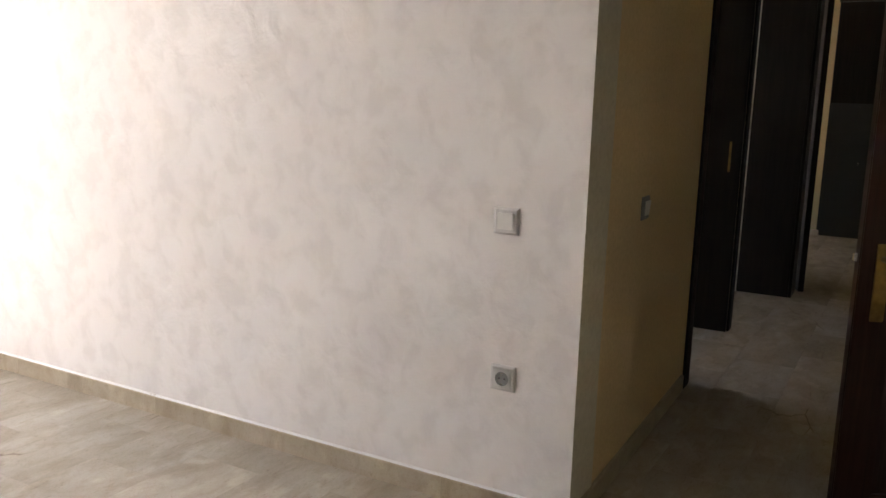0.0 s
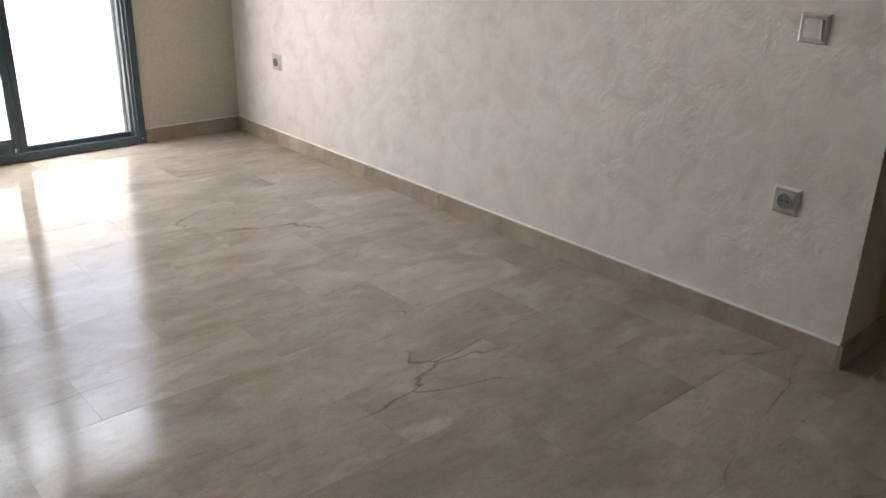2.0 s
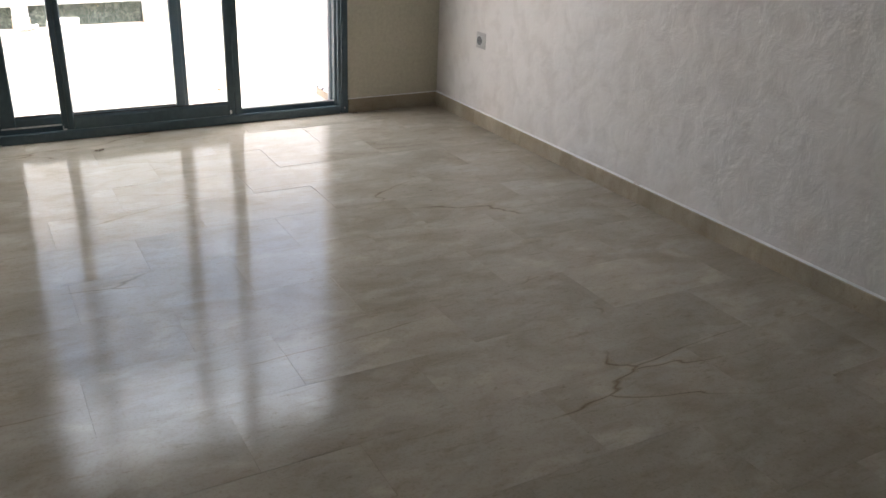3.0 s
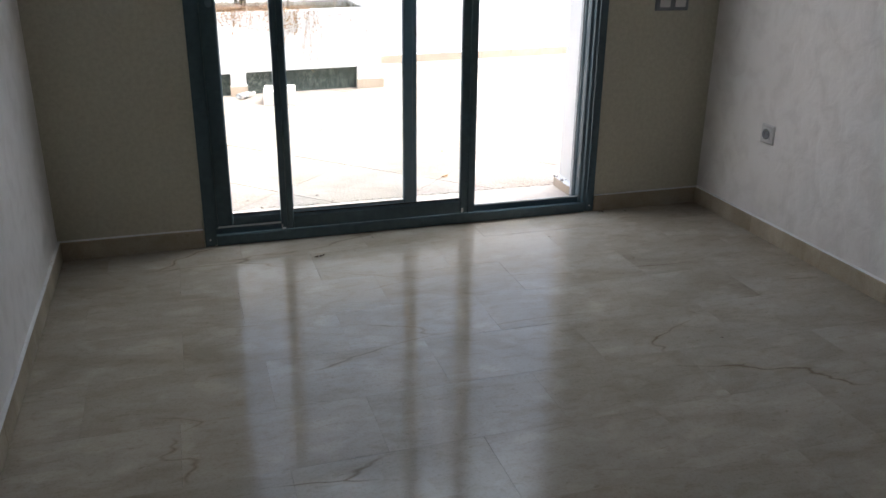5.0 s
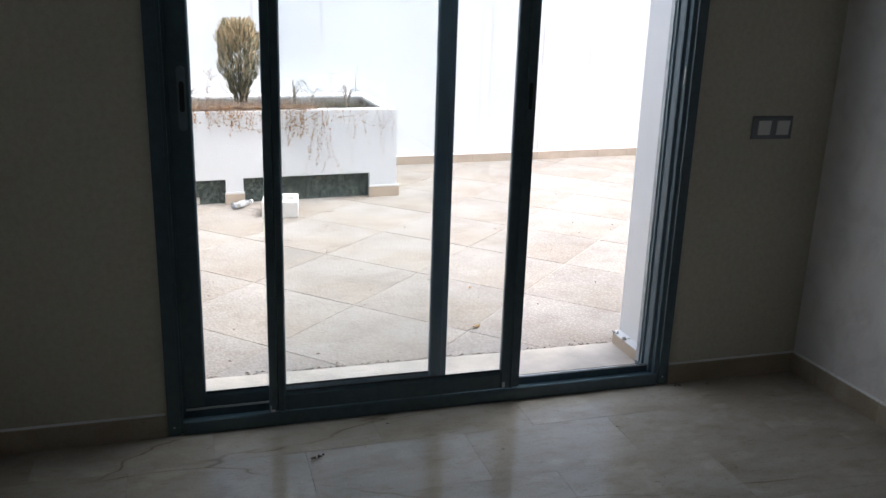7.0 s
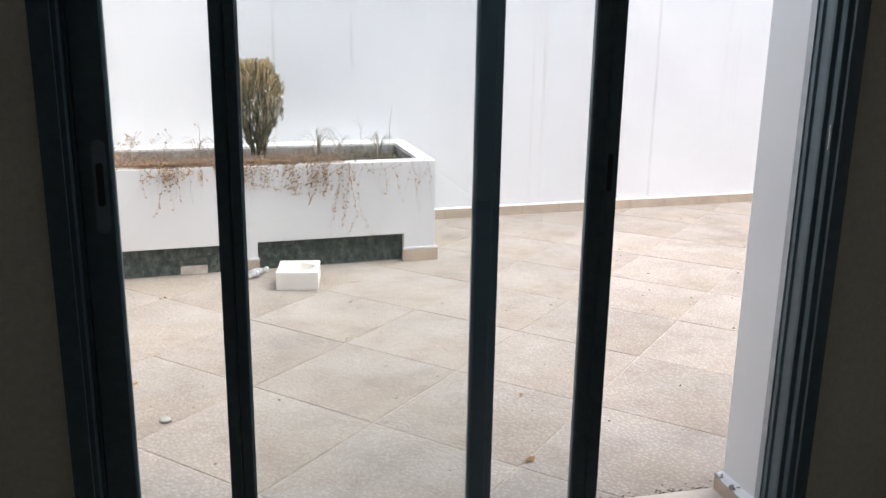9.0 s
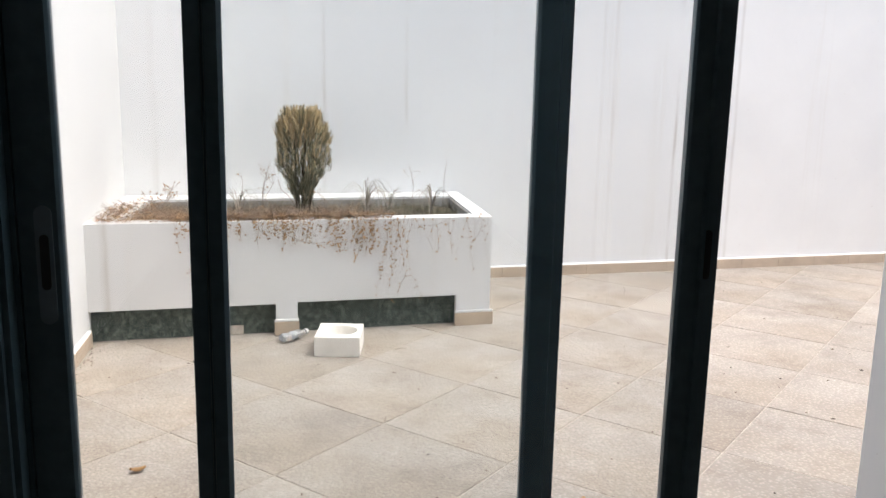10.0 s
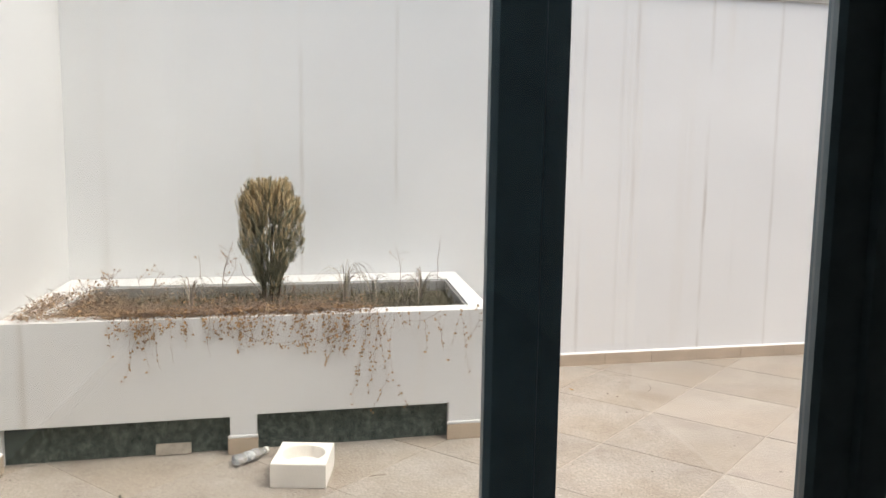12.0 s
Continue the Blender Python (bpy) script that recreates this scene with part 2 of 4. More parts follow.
STUCCO = stucco_material()
BEIGE = paint_material("beige_wall_paint", (0.63, 0.595, 0.475), 0.12)
OCHRE = paint_material("ochre_wall_paint", (0.72, 0.565, 0.315), 0.12)
CEILING = paint_material("white_ceiling_paint", (0.80, 0.79, 0.77), 0.05)
RENDER = render_wall_material()
# same render, base colour lowered to offset too much sun on the side wall
SIDEWALL = render_wall_material("darker_side_render", 0.87, 0.30, 0.60)
FACADE = render_wall_material("facade_render", 1.0, 0.12, 0.95)
STREAKED = render_wall_material("rain_streaked_render", 1.0, 0.26, 0.95, ((-0.43, 0.040, 0.12), (0.615, 0.010, 0.20), (1.005, 0.010, 0.13), (1.156, 0.008, 0.20), (2.305, 0.010, 0.20), (2.555, 0.016, 0.13), (2.65, 0.014, 0.24),
                                                                        (3.15, 0.009, 0.36), (3.37, 0.008, 0.20), (3.63, 0.012, 0.28)))
PLANTERPAINT = render_wall_material("planter_render", 0.86, 0.26, 0.95, ((-0.50, 0.030, 0.30), (-0.435, 0.008, 0.25), (0.30, 0.01, 0.08), (1.43, 0.012, 0.10)))
MARBLE = marble_material("beige_marble_tile")
SKIRT = marble_material("beige_marble_skirting", 60.0, 1.02, 0.38, False, (1.02, 0.985, 0.92))
GROUT = plain("grout", (0.27, 0.225, 0.17), 0.8)
SLAB = slab_material()
JOINT = plain("sandy_joint", (0.40, 0.355, 0.30), 0.95, 0, 0.25, 30, 0.3)
SILLSTONE = plain("pale_sill_stone", (0.50, 0.44, 0.37), 0.7, 0, 0.16, 9, 0.3)
OUTSKIRT = plain("ceramic_outdoor_skirting", (0.47, 0.385, 0.295), 0.55, 0, 0.12, 7, 0.1)
CEMENT = plain("grey_cement", (0.34, 0.33, 0.31), 0.9, 0, 0.25, 9, 0.4)
SOIL = plain("dry_soil", (0.075, 0.065, 0.048), 0.95, 0, 0.4, 22, 0.9, 60)
GROUND = plain("bare_ground", (0.26, 0.22, 0.17), 0.95, 0, 0.2, 3)
ALU = plain("anthracite_coated_aluminium", (0.068, 0.106, 0.126), 0.36, 0.0, 0.12, 40, 0.08, 400)
ALU_LIGHT = plain("light_grey_blue_coating", (0.15, 0.19, 0.22), 0.4, 0.0, 0.08, 40)
ALU_EDGE = plain("worn_bare_aluminium", (0.62, 0.63, 0.64), 0.35, 0.9, 0.1, 30)
# pale grey for the daylit side face of the door frame
LIT_STRIP = plain("pale_lit_strip", (0.42, 0.43, 0.44), 0.7, 0, 0.15, 25)
RUBBER = plain("black_rubber", (0.012, 0.013, 0.014), 0.6, 0, 0.1)
GREYPLASTIC = plain("dull_grey_plastic", (0.20, 0.21, 0.22), 0.5, 0, 0.1)
SILVER = plain("satin_silver_plastic", (0.58, 0.57, 0.56), 0.34, 0.35, 0.06, 50)
PALEKEY = plain("pearl_white_plastic", (0.70, 0.69, 0.66), 0.35, 0.0, 0.03, 50)
SOCKETGREY = plain("pale_grey_plastic", (0.60, 0.60, 0.59), 0.4, 0.0, 0.03, 50)
HOLE = plain("dark_recess", (0.02, 0.02, 0.02), 0.7)
WENGE = wood_material("wenge_veneer", (0.006, 0.0042, 0.0035), (0.013, 0.009, 0.007), 0.6)
MAHOGANY = wood_material("dark_mahogany", (0.020, 0.008, 0.006), (0.045, 0.018, 0.012), 0.35)
BLACKWOOD = plain("black_lacquer", (0.008, 0.009, 0.009), 0.4, 0, 0.2)
BRASS = plain("aged_brass", (0.26, 0.17, 0.06), 0.45, 1.0, 0.2, 40)
STEEL = plain("polished_steel", (0.65, 0.65, 0.66), 0.25, 1.0, 0.05)
MOSS = moss_material()
FOAM = plain("dusty_white_polystyrene", (0.74, 0.71, 0.66), 0.85, 0, 0.08, 14, 0.35, 220)
GLASS = glass_material("window_glass", (0.945, 0.968, 0.972))
PET = glass_material("clear_plastic", (0.92, 0.95, 0.98), 0.12)
PET.node_tree.nodes["Principled BSDF"].inputs["Transmission Weight"].default_value = 0.82
BARK = plain("grey_brown_bark", (0.13, 0.10, 0.075), 0.9, 0, 0.35, 30, 0.5, 150)
FROND = island_material("thuja_green", [(0.15, 0.16, 0.105), (0.21, 0.215, 0.14), (0.29, 0.265, 0.18), (0.37, 0.32, 0.21)])
FROND_TIP = island_material("thuja_dry_tips", [(0.46, 0.36, 0.20), (0.56, 0.45, 0.27), (0.62, 0.51, 0.34), (0.38, 0.32, 0.20)])
DEADLEAF = island_material("dead_creeper_leaves", [(0.26, 0.155, 0.075), (0.38, 0.22, 0.095), (0.42, 0.27, 0.125), (0.29, 0.18, 0.10), (0.18, 0.12, 0.078)])
DEADSTEM = island_material("dead_stems", [(0.22, 0.165, 0.125), (0.31, 0.24, 0.19), (0.16, 0.12, 0.10)])
STRAP = island_material("withered_strap_leaves", [(0.26, 0.22, 0.19), (0.37, 0.32, 0.27), (0.21, 0.19, 0.15), (0.32, 0.29, 0.22)])
LITTER = island_material("dry_litter", [(0.05, 0.04, 0.03), (0.11, 0.075, 0.05), (0.17, 0.125, 0.085), (0.04, 0.04, 0.04)])
GREENWEED = island_material("grey_green_weeds", [(0.07, 0.07, 0.045), (0.13, 0.115, 0.075), (0.21, 0.175, 0.12), (0.10, 0.095, 0.06)])


# ---- mesh helpers ----
def mesh_ob(name, bm, mats, parent=None, label="", smooth=False):
    me = bpy.data.meshes.new(name)
    bmesh.ops.recalc_face_normals(bm, faces=bm.faces[:])
    bm.to_mesh(me)
    bm.free()
    for m in (mats if isinstance(mats, (list, tuple)) else [mats]):
        me.materials.append(m)
    if smooth:
        for p in me.polygons:
            p.use_smooth = True
    ob = new(name, me)
    if parent is not None:
        ob.parent = parent
    if label:
        ob["label"] = label
    return ob


def part(name, bm, material, parent, label="", smooth=False):
    return mesh_ob(name, bm, material, parent, label, smooth)


def box(bm, x0, x1, y0, y1, z0, z1, bev=0.0, mat=0):
    vs = [bm.verts.new(p) for p in ((x0, y0, z0), (x1, y0, z0), (x1, y1, z0), (x0, y1, z0), (x0, y0, z1), (x1, y0, z1), (x1, y1, z1), (x0, y1, z1))]
    fs = [bm.faces.new([vs[i] for i in q]) for q in ((3, 2, 1, 0), (4, 5, 6, 7), (0, 1, 5, 4), (1, 2, 6, 5), (2, 3, 7, 6), (3, 0, 4, 7))]
    for f in fs:
        f.material_index = mat
    if bev:
        es = list({e for f in fs for e in f.edges})
        bmesh.ops.bevel(bm, geom=es, offset=bev, segments=2, affect="EDGES", clamp_overlap=True, material=-1)
    return bm


def boxes(*args, bev=0.0):
    bm = bmesh.new()
    for a in args:
        box(bm, *a, bev=bev)
    return bm


def prism(bm, pts, z0, z1, at=lambda u, v, w: (u, v, w)):
    """A closed outline pushed along a third axis; at() says which axis is which."""
    lo = [bm.verts.new(at(u, v, z0)) for u, v in pts]
    hi = [bm.verts.new(at(u, v, z1)) for u, v in pts]
    n = len(pts)
    for i in range(n):
        bm.faces.new((lo[i], lo[(i + 1) % n], hi[(i + 1) % n], hi[i]))
    bm.faces.new(lo[::-1])
    bm.faces.new(hi)
    return bm


def cyl(bm, a, b, r0, r1=None, seg=8, caps=True):
    a, b = Vector(a), Vector(b)
    r1 = r0 if r1 is None else r1
    d = (b - a).normalized()
    s = d.orthogonal().normalized()
    t = d.cross(s)
    ra = [bm.verts.new(a + r0 * (math.cos(k * math.tau / seg) * s + math.sin(k * math.tau / seg) * t)) for k in range(seg)]
    rb = [bm.verts.new(b + r1 * (math.cos(k * math.tau / seg) * s + math.sin(k * math.tau / seg) * t)) for k in range(seg)]
    for k in range(seg):
        bm.faces.new((ra[k], ra[(k + 1) % seg], rb[(k + 1) % seg], rb[k]))
    if caps:
        bm.faces.new(ra[::-1])
        bm.faces.new(rb)


def tube(bm, pts, r0, r1, seg=5):
    for i in range(len(pts) - 1):
        f, g = i / (len(pts) - 1), (i + 1) / (len(pts) - 1)
        cyl(bm, pts[i], pts[i + 1], r0 + (r1 - r0) * f, r0 + (r1 - r0) * g, seg, True)


def grid_bm(normal, a0, a1, u0, u1, z0, z1, holes):
    """A wall with thickness a0..a1 along its normal ('x' or 'y'), u along it, and openings right through it."""
    us = sorted({u0, u1, *[h[0] for h in holes], *[h[1] for h in holes]})
    zs = sorted({z0, z1, *[h[2] for h in holes], *[h[3] for h in holes]})

    def solid(i, k):
        if not (0 <= i < len(us) - 1 and 0 <= k < len(zs) - 1):
            return False
        cu, cz = (us[i] + us[i + 1]) / 2, (zs[k] + zs[k + 1]) / 2
        return not any(h[0] < cu < h[1] and h[2] < cz < h[3] for h in holes)

    bm = bmesh.new()
    seen = {}

    def vert(a, u, z):
        key = (a, u, z)
        if key not in seen:
            seen[key] = bm.verts.new((a, u, z) if normal == "x" else (u, a, z))
        return seen[key]

    def quad(*ps):
        bm.faces.new([vert(*p) for p in ps])

    for i in range(len(us) - 1):
        for k in range(len(zs) - 1):
            if not solid(i, k):
                continue
            p, q, r, s = us[i], us[i + 1], zs[k], zs[k + 1]
            quad((a0, p, r), (a0, q, r), (a0, q, s), (a0, p, s))
            quad((a1, p, r), (a1, p, s), (a1, q, s), (a1, q, r))
            if not solid(i - 1, k):
                quad((a0, p, r), (a0, p, s), (a1, p, s), (a1, p, r))
            if not solid(i + 1, k):
                quad((a0, q, r), (a1, q, r), (a1, q, s), (a0, q, s))
            if not solid(i, k - 1):
                quad((a0, p, r), (a1, p, r), (a1, q, r), (a0, q, r))
            if not solid(i, k + 1):
                quad((a0, p, s), (a0, q, s), (a1, q, s), (a1, p, s))
    bmesh.ops.recalc_face_normals(bm, faces=bm.faces[:])
    return bm


def grid_wall(name, normal, a0, a1, u0, u1, z0, z1, holes, mats, pick=None, label=""):
    bm = grid_bm(normal, a0, a1, u0, u1, z0, z1, holes)
    if pick:
        for f in bm.faces:
            f.material_index = pick(f.normal, f.calc_center_median())
    return tagged(mesh_ob(name, bm, mats), label, "wall", kind="structure")


def empty(name, m=None):
    e = new(name)
    e.empty_display_size = 0.1
    if m is not None:
        e.matrix_world = m
    return e


# ---- the shell ----
XL, XR, YW, YC = -0.57, 2.37, -0.017, -3.61   # side walls, inner face of the window wall, corner of the corridor
DW, DH = 1.80, 2.15                           # the terrace door
ZT, HC = 0.03, 2.70                           # terrace level, ceiling height
YO = 0.315                                     # outer face of the window wall
LW, BX, YB = -0.61, 7.0, -7.2                 # terrace side walls, back of the room

grid_wall("wall_north", "y", YW, YO, XL - 0.2, 10.0, -0.15, 3.0,
          [(0.0, DW - 0.025, 0.0, DH), (3.95, 5.2, 0.85, 2.15), (8.0, 9.1, 0.8, 2.15)], [BEIGE, FACADE],
          lambda n, c: 0 if n.y < -0.5 else 1, "matt beige painted wall around the terrace door")
grid_wall("wall_west", "x", XL - 0.2, XL, YB, YW, -0.15, HC, [], [STUCCO], label="pearly white trowelled plaster side wall")
grid_wall("wall_east", "x", XR, XR + 0.2, YC, YW, -0.15, HC, [], [STUCCO, BEIGE],
          lambda n, c: 0 if n.x < -0.5 else 1, "pearly white trowelled plaster wall with stone skirting")
grid_wall("wall_south", "y", YB - 0.2, YB, XL - 0.2, 2.57, -0.15, HC, [], [BEIGE], label="plain beige wall behind the room")
grid_wall("wall_east_back", "x", XR, XR + 0.2, YB, -5.1, -0.15, HC, [], [BEIGE], label="plain beige wall beyond the corridor mouth")
grid_wall("wall_corridor_south", "y", -5.3, -5.1, XR + 0.2, 10.0, -0.15, HC, [], [OCHRE], label="plain beige corridor wall in shade")
cw = grid_wall("wall_corridor_north", "y", 0.0, 0.2, 0.02, 2.80, -0.15, HC, [(1.62, 2.68, -0.15, 2.06)], [OCHRE], label="beige corridor wall with door openings")
cw.matrix_world = pose(XR, YC, 0, 0, 0, 1.3)
grid_wall("wall_corridor_cross", "x", 6.2, 6.4, -5.1, YW, -0.15, HC, [(-4.72, -3.73, -0.15, 2.06)], [BEIGE], label="beige cross wall with a dark door frame")
grid_wall("wall_far_end", "x", 9.8, 10.0, -5.1, YW, -0.15, HC, [], [OCHRE], label="ochre wall at the far end")
tagged(mesh_ob("ceiling", boxes((XL - 0.2, 10.0, YB - 0.2, YO, HC, HC + 0.2)), CEILING), "plain white painted ceiling", "ceiling", kind="structure")
tagged(mesh_ob("ground", boxes((-400, 400, -400, 400, -0.5, -0.2)), GROUND), "bare ground around the house", "ground", kind="structure")

# terrace walls
grid_wall("wall_terrace_east", "x", BX, BX + 0.2, YO, 5.1, -0.2, 1.1, [], [RENDER], label="low white rendered terrace wall")


def back_y(x):
    """The terrace's back wall stands askew to the house."""
    return 4.175 + 0.098 * x


def west_x(y):
    return -0.523 - 0.0238 * y


SKEW, SHIFT = 0.1, -0.095   # the planter runs along the back wall


def along_wall(x, y):
    return y + SKEW * x + SHIFT


ASKEW = Matrix(((1, 0, 0, 0), (SKEW, 1, 0, SHIFT), (0, 0, 1, 0), (0, 0, 0, 1)))


bm = bmesh.new()
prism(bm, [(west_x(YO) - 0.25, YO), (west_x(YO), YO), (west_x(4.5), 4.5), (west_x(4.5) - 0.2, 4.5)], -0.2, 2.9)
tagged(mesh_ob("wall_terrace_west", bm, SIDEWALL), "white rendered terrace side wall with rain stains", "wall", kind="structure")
bm = bmesh.new()
prism(bm, [(LW - 0.2, back_y(LW - 0.2)), (BX + 0.2, back_y(BX + 0.2)), (BX + 0.2, back_y(BX + 0.2) + 0.2), (LW - 0.2, back_y(LW - 0.2) + 0.2)], -0.2, 2.33)
tw = tagged(mesh_ob("wall_terrace_north", bm, STREAKED), "white rendered terrace wall with vertical rain streaks", "wall", kind="structure")
bm = bmesh.new()
prism(bm, [(LW - 0.2, back_y(LW - 0.2) - 0.015), (BX + 0.2, back_y(BX + 0.2) - 0.015), (BX + 0.2, back_y(BX + 0.2) + 0.22), (LW - 0.2, back_y(LW - 0.2) + 0.22)], 2.33, 2.37)
part("coping", bm, CEMENT, tw, "thin grey cement coping")

# floors: bed first, the single tiles come at the end
floor = tagged(mesh_ob("floor", boxes((XL, 9.8, YB, YW, -0.14, -0.014)), GROUT), "polished beige marble tile floor with brown veins", "floor", kind="structure")
terrace = tagged(mesh_ob("pavement", boxes((LW - 0.1, BX, YO, 5.0, -0.19, ZT - 0.0031)), JOINT), "sandy concrete slabs laid diagonally on the terrace", "pavement", kind="structure")


# ---- skirtings ----
def skirting(name, a, b, inward, h, t, length, mat, label, z=0.0, cap=None, gap=0.0012):
    """Stone skirting pieces along a..b (plan points); inward is the way out of the wall."""
    a, b, n = Vector((*a, 0)), Vector((*b, 0)), Vector((*inward, 0)).normalized()
    d = (b - a)
    total = d.length
    d.normalize()
    root = tagged(empty(name, Matrix.Translation((a.x, a.y, z))), label, "skirting", kind="structure")
    count = max(1, round(total / length))
    step = total / count
    pr = [(0, 0), (t, 0), (t, h - 0.004), (t - 0.004, h), (0, h)]
    for i in range(count):
        p, q = d * (i * step + gap), d * ((i + 1) * step - gap)
        bm = bmesh.new()
        lo = [bm.verts.new(p + n * u + Vector((0, 0, w))) for u, w in pr]
        hi = [bm.verts.new(q + n * u + Vector((0, 0, w))) for u, w in pr]
        k = len(pr)
        for j in range(k):
            bm.faces.new((lo[j], lo[(j + 1) % k], hi[(j + 1) % k], hi[j]))
        bm.faces.new(lo)
        bm.faces.new(hi[::-1])
        part("skirting_tile", bm, mat, root)
    if cap:
        bm = bmesh.new()
        p, q = Vector((0, 0, 0)), d * total
        pr = [(0, h), (t * 0.95, h), (t * 0.55, h + cap), (0, h + cap * 1.3)]
        lo = [bm.verts.new(p + n * u + Vector((0, 0, w))) for u, w in pr]
        hi = [bm.verts.new(q + n * u + Vector((0, 0, w))) for u, w in pr]
        for j in range(4):
            bm.faces.new((lo[j], lo[(j + 1) % 4], hi[(j + 1) % 4], hi[j]))
        bm.faces.new(lo)
        bm.faces.new(hi[::-1])
        part("mortar_bead", bm, RENDER, root, "white mortar bead along the top")
    return root


SK = "beige marble skirting tiles along the wall foot"
skirting("baseboard_east", (XR, YW - 0.012), (XR, YC), (-1, 0), 0.076, 0.012, 0.45, SKIRT, SK, 0.0, 0.003)
skirting("baseboard_west", (XL, YW - 0.012), (XL, YB), (1, 0), 0.076, 0.012, 0.45, SKIRT, SK, 0.0, 0.003)
skirting("baseboard_north_right", (XR, YW), (DW + 0.004, YW), (0, -1), 0.076, 0.012, 0.45, SKIRT, SK, 0.0, 0.003)
skirting("baseboard_north_left", (XL, YW), (-0.004, YW), (0, -1), 0.076, 0.012, 0.45, SKIRT, SK, 0.0, 0.003)
c13, s13 = math.cos(radians(1.3)), math.sin(radians(1.3))
skirting("baseboard_corridor", (XR - 0.012, YC - 0.0005), (XR + 1.51 * c13, YC + 1.51 * s13), (s13, -c13), 0.076, 0.012, 0.45, SKIRT, SK, 0.0)
PXR = 1.518
OSK = "tan ceramic skirting with a white mortar bead"
skirting("baseboard_terrace_north", (PXR + 0.02, back_y(PXR + 0.02)), (BX, back_y(BX)), (0.098, -1), 0.075, 0.018, 0.33, OUTSKIRT, OSK, ZT - 0.002, 0.006)
skirting("baseboard_terrace_west", (west_x(YO), YO), (west_x(2.96), 2.96), (1, 0.0238), 0.075, 0.018, 0.33, OUTSKIRT, OSK, ZT - 0.002, 0.006)


# ---- the sliding terrace door ----
def upright(bm, x0, outline, z0, z1):
    prism(bm, [(x0 + u, v) for u, v in outline], z0, z1)


door = tagged(empty("door_1", Matrix.Translation((0, 0, 0))), "anthracite aluminium sliding terrace door, slid half open", "sliding door", kind="structure")
FY0, FY1, KEEP_Z = -0.028, 0.085, 1.15
bm = bmesh.new()
upright(bm, 0.0, [(0, FY0), (0.038, FY0), (0.038, -0.016), (0.048, -0.016), (0.048, 0.018), (0.056, 0.018), (0.056, 0.046), (0.074, 0.046), (0.074, FY1), (0, FY1)], 0.002, DH)
part("frame_upright", bm, ALU, door)
bm = bmesh.new()
upright(bm, DW, [(0, FY0), (-0.036, FY0), (-0.038, -0.022), (-0.052, -0.017), (-0.054, -0.012), (-0.055, -0.002), (-0.066, 0.003), (-0.068, 0.010), (-0.068, 0.038), (-0.074, 0.042), (-0.074, FY1), (0, FY1)], 0.002, DH)
part("frame_upright", bm, ALU, door)
part("frame_head", boxes((0.058, DW - 0.074, FY0, FY1, DH - 0.06, DH), bev=0.003), ALU, door)
bm = bmesh.new()
along_x = lambda u, v, w: (w, u, v)
prism(bm, [(FY0 - 0.004, 0.002), (FY0 - 0.004, 0.044), (FY0 - 0.001, 0.048), (-0.0265, 0.048), (-0.0265, 0.040), (0.010, 0.040), (0.012, 0.064), (0.018, 0.064), (0.018, 0.040), (0.030, 0.040), (0.034, 0.052), (0.046, 0.052), (0.046, 0.038), (FY1, 0.036), (FY1 + 0.012, 0.030), (FY1 + 0.012, 0.002)], 0.048, DW - 0.050, along_x)
part("bottom_track", bm, ALU, door, "dark aluminium threshold track")
part("track_rail", boxes((0.058, DW - 0.066, 0.0125, 0.0165, 0.0645, 0.071)), ALU_EDGE, door, "bare aluminium running rail")
part("track_rail", boxes((0.06, DW - 0.074, 0.037, 0.042, 0.0525, 0.057)), ALU_EDGE, door, "bare aluminium running rail")
for x in (0.02, DW - 0.02):
    bm = bmesh.new()
    cyl(bm, (x, FY0 + 0.001, 0.03), (x, FY0 - 0.002, 0.03), 0.004, seg=10)
    part("screw", bm, ALU_EDGE, door, "small bright screw head")

# added strip: daylight grazing the frame's outer side face, put in as colour
part("lit_frame_strip", boxes((DW - 0.0775, DW - 0.0742, 0.058, 0.080, 0.060, DH - 0.062)), LIT_STRIP, door, "pale grey strip standing for daylight on the frame side")
part("latch_keep", boxes((DW - 0.0575, DW - 0.0522, -0.0165, -0.0125, KEEP_Z - 0.03, KEEP_Z + 0.03), bev=0.001), ALU_EDGE, door, "small bright latch keep")


def sash(x0, x1, y0, y1, left, right, z0, z1, rail):
    bm = bmesh.new()
    upright(bm, x0, left, z0, z1)
    upright(bm, x1, right, z0, z1)
    lw, rw = max(p[0] for p in left), min(p[0] for p in right)
    for a, b in ((z0, z0 + rail), (z1 - 0.06, z1)):
        inner = b - 0.012 if a == z0 else b
        prism(bm, [(y0 + 0.003, a), (y0 + 0.003, inner), (y0 + 0.010, b), (y1, b), (y1, a)], x0 + lw - 0.0005, x1 + rw + 0.0005, along_x)
    s = part("sash", bm, ALU, door)
    yg = (y0 + y1) / 2 + 0.001
    pane = part("pane", boxes((x0 + lw - 0.008, x1 + rw + 0.008, yg, yg + 0.005, z0 + rail - 0.008, z1 - 0.052)), GLASS, s, "clear glass pane")
    pane.visible_shadow = False
    for a, b in ((z0 + rail, z0 + rail + 0.005), (z1 - 0.065, z1 - 0.06)):
        part("gasket", boxes((x0 + lw, x1 + rw, yg - 0.004, yg - 0.001, a, b)), RUBBER, s, "thin black rubber gasket")
    return s


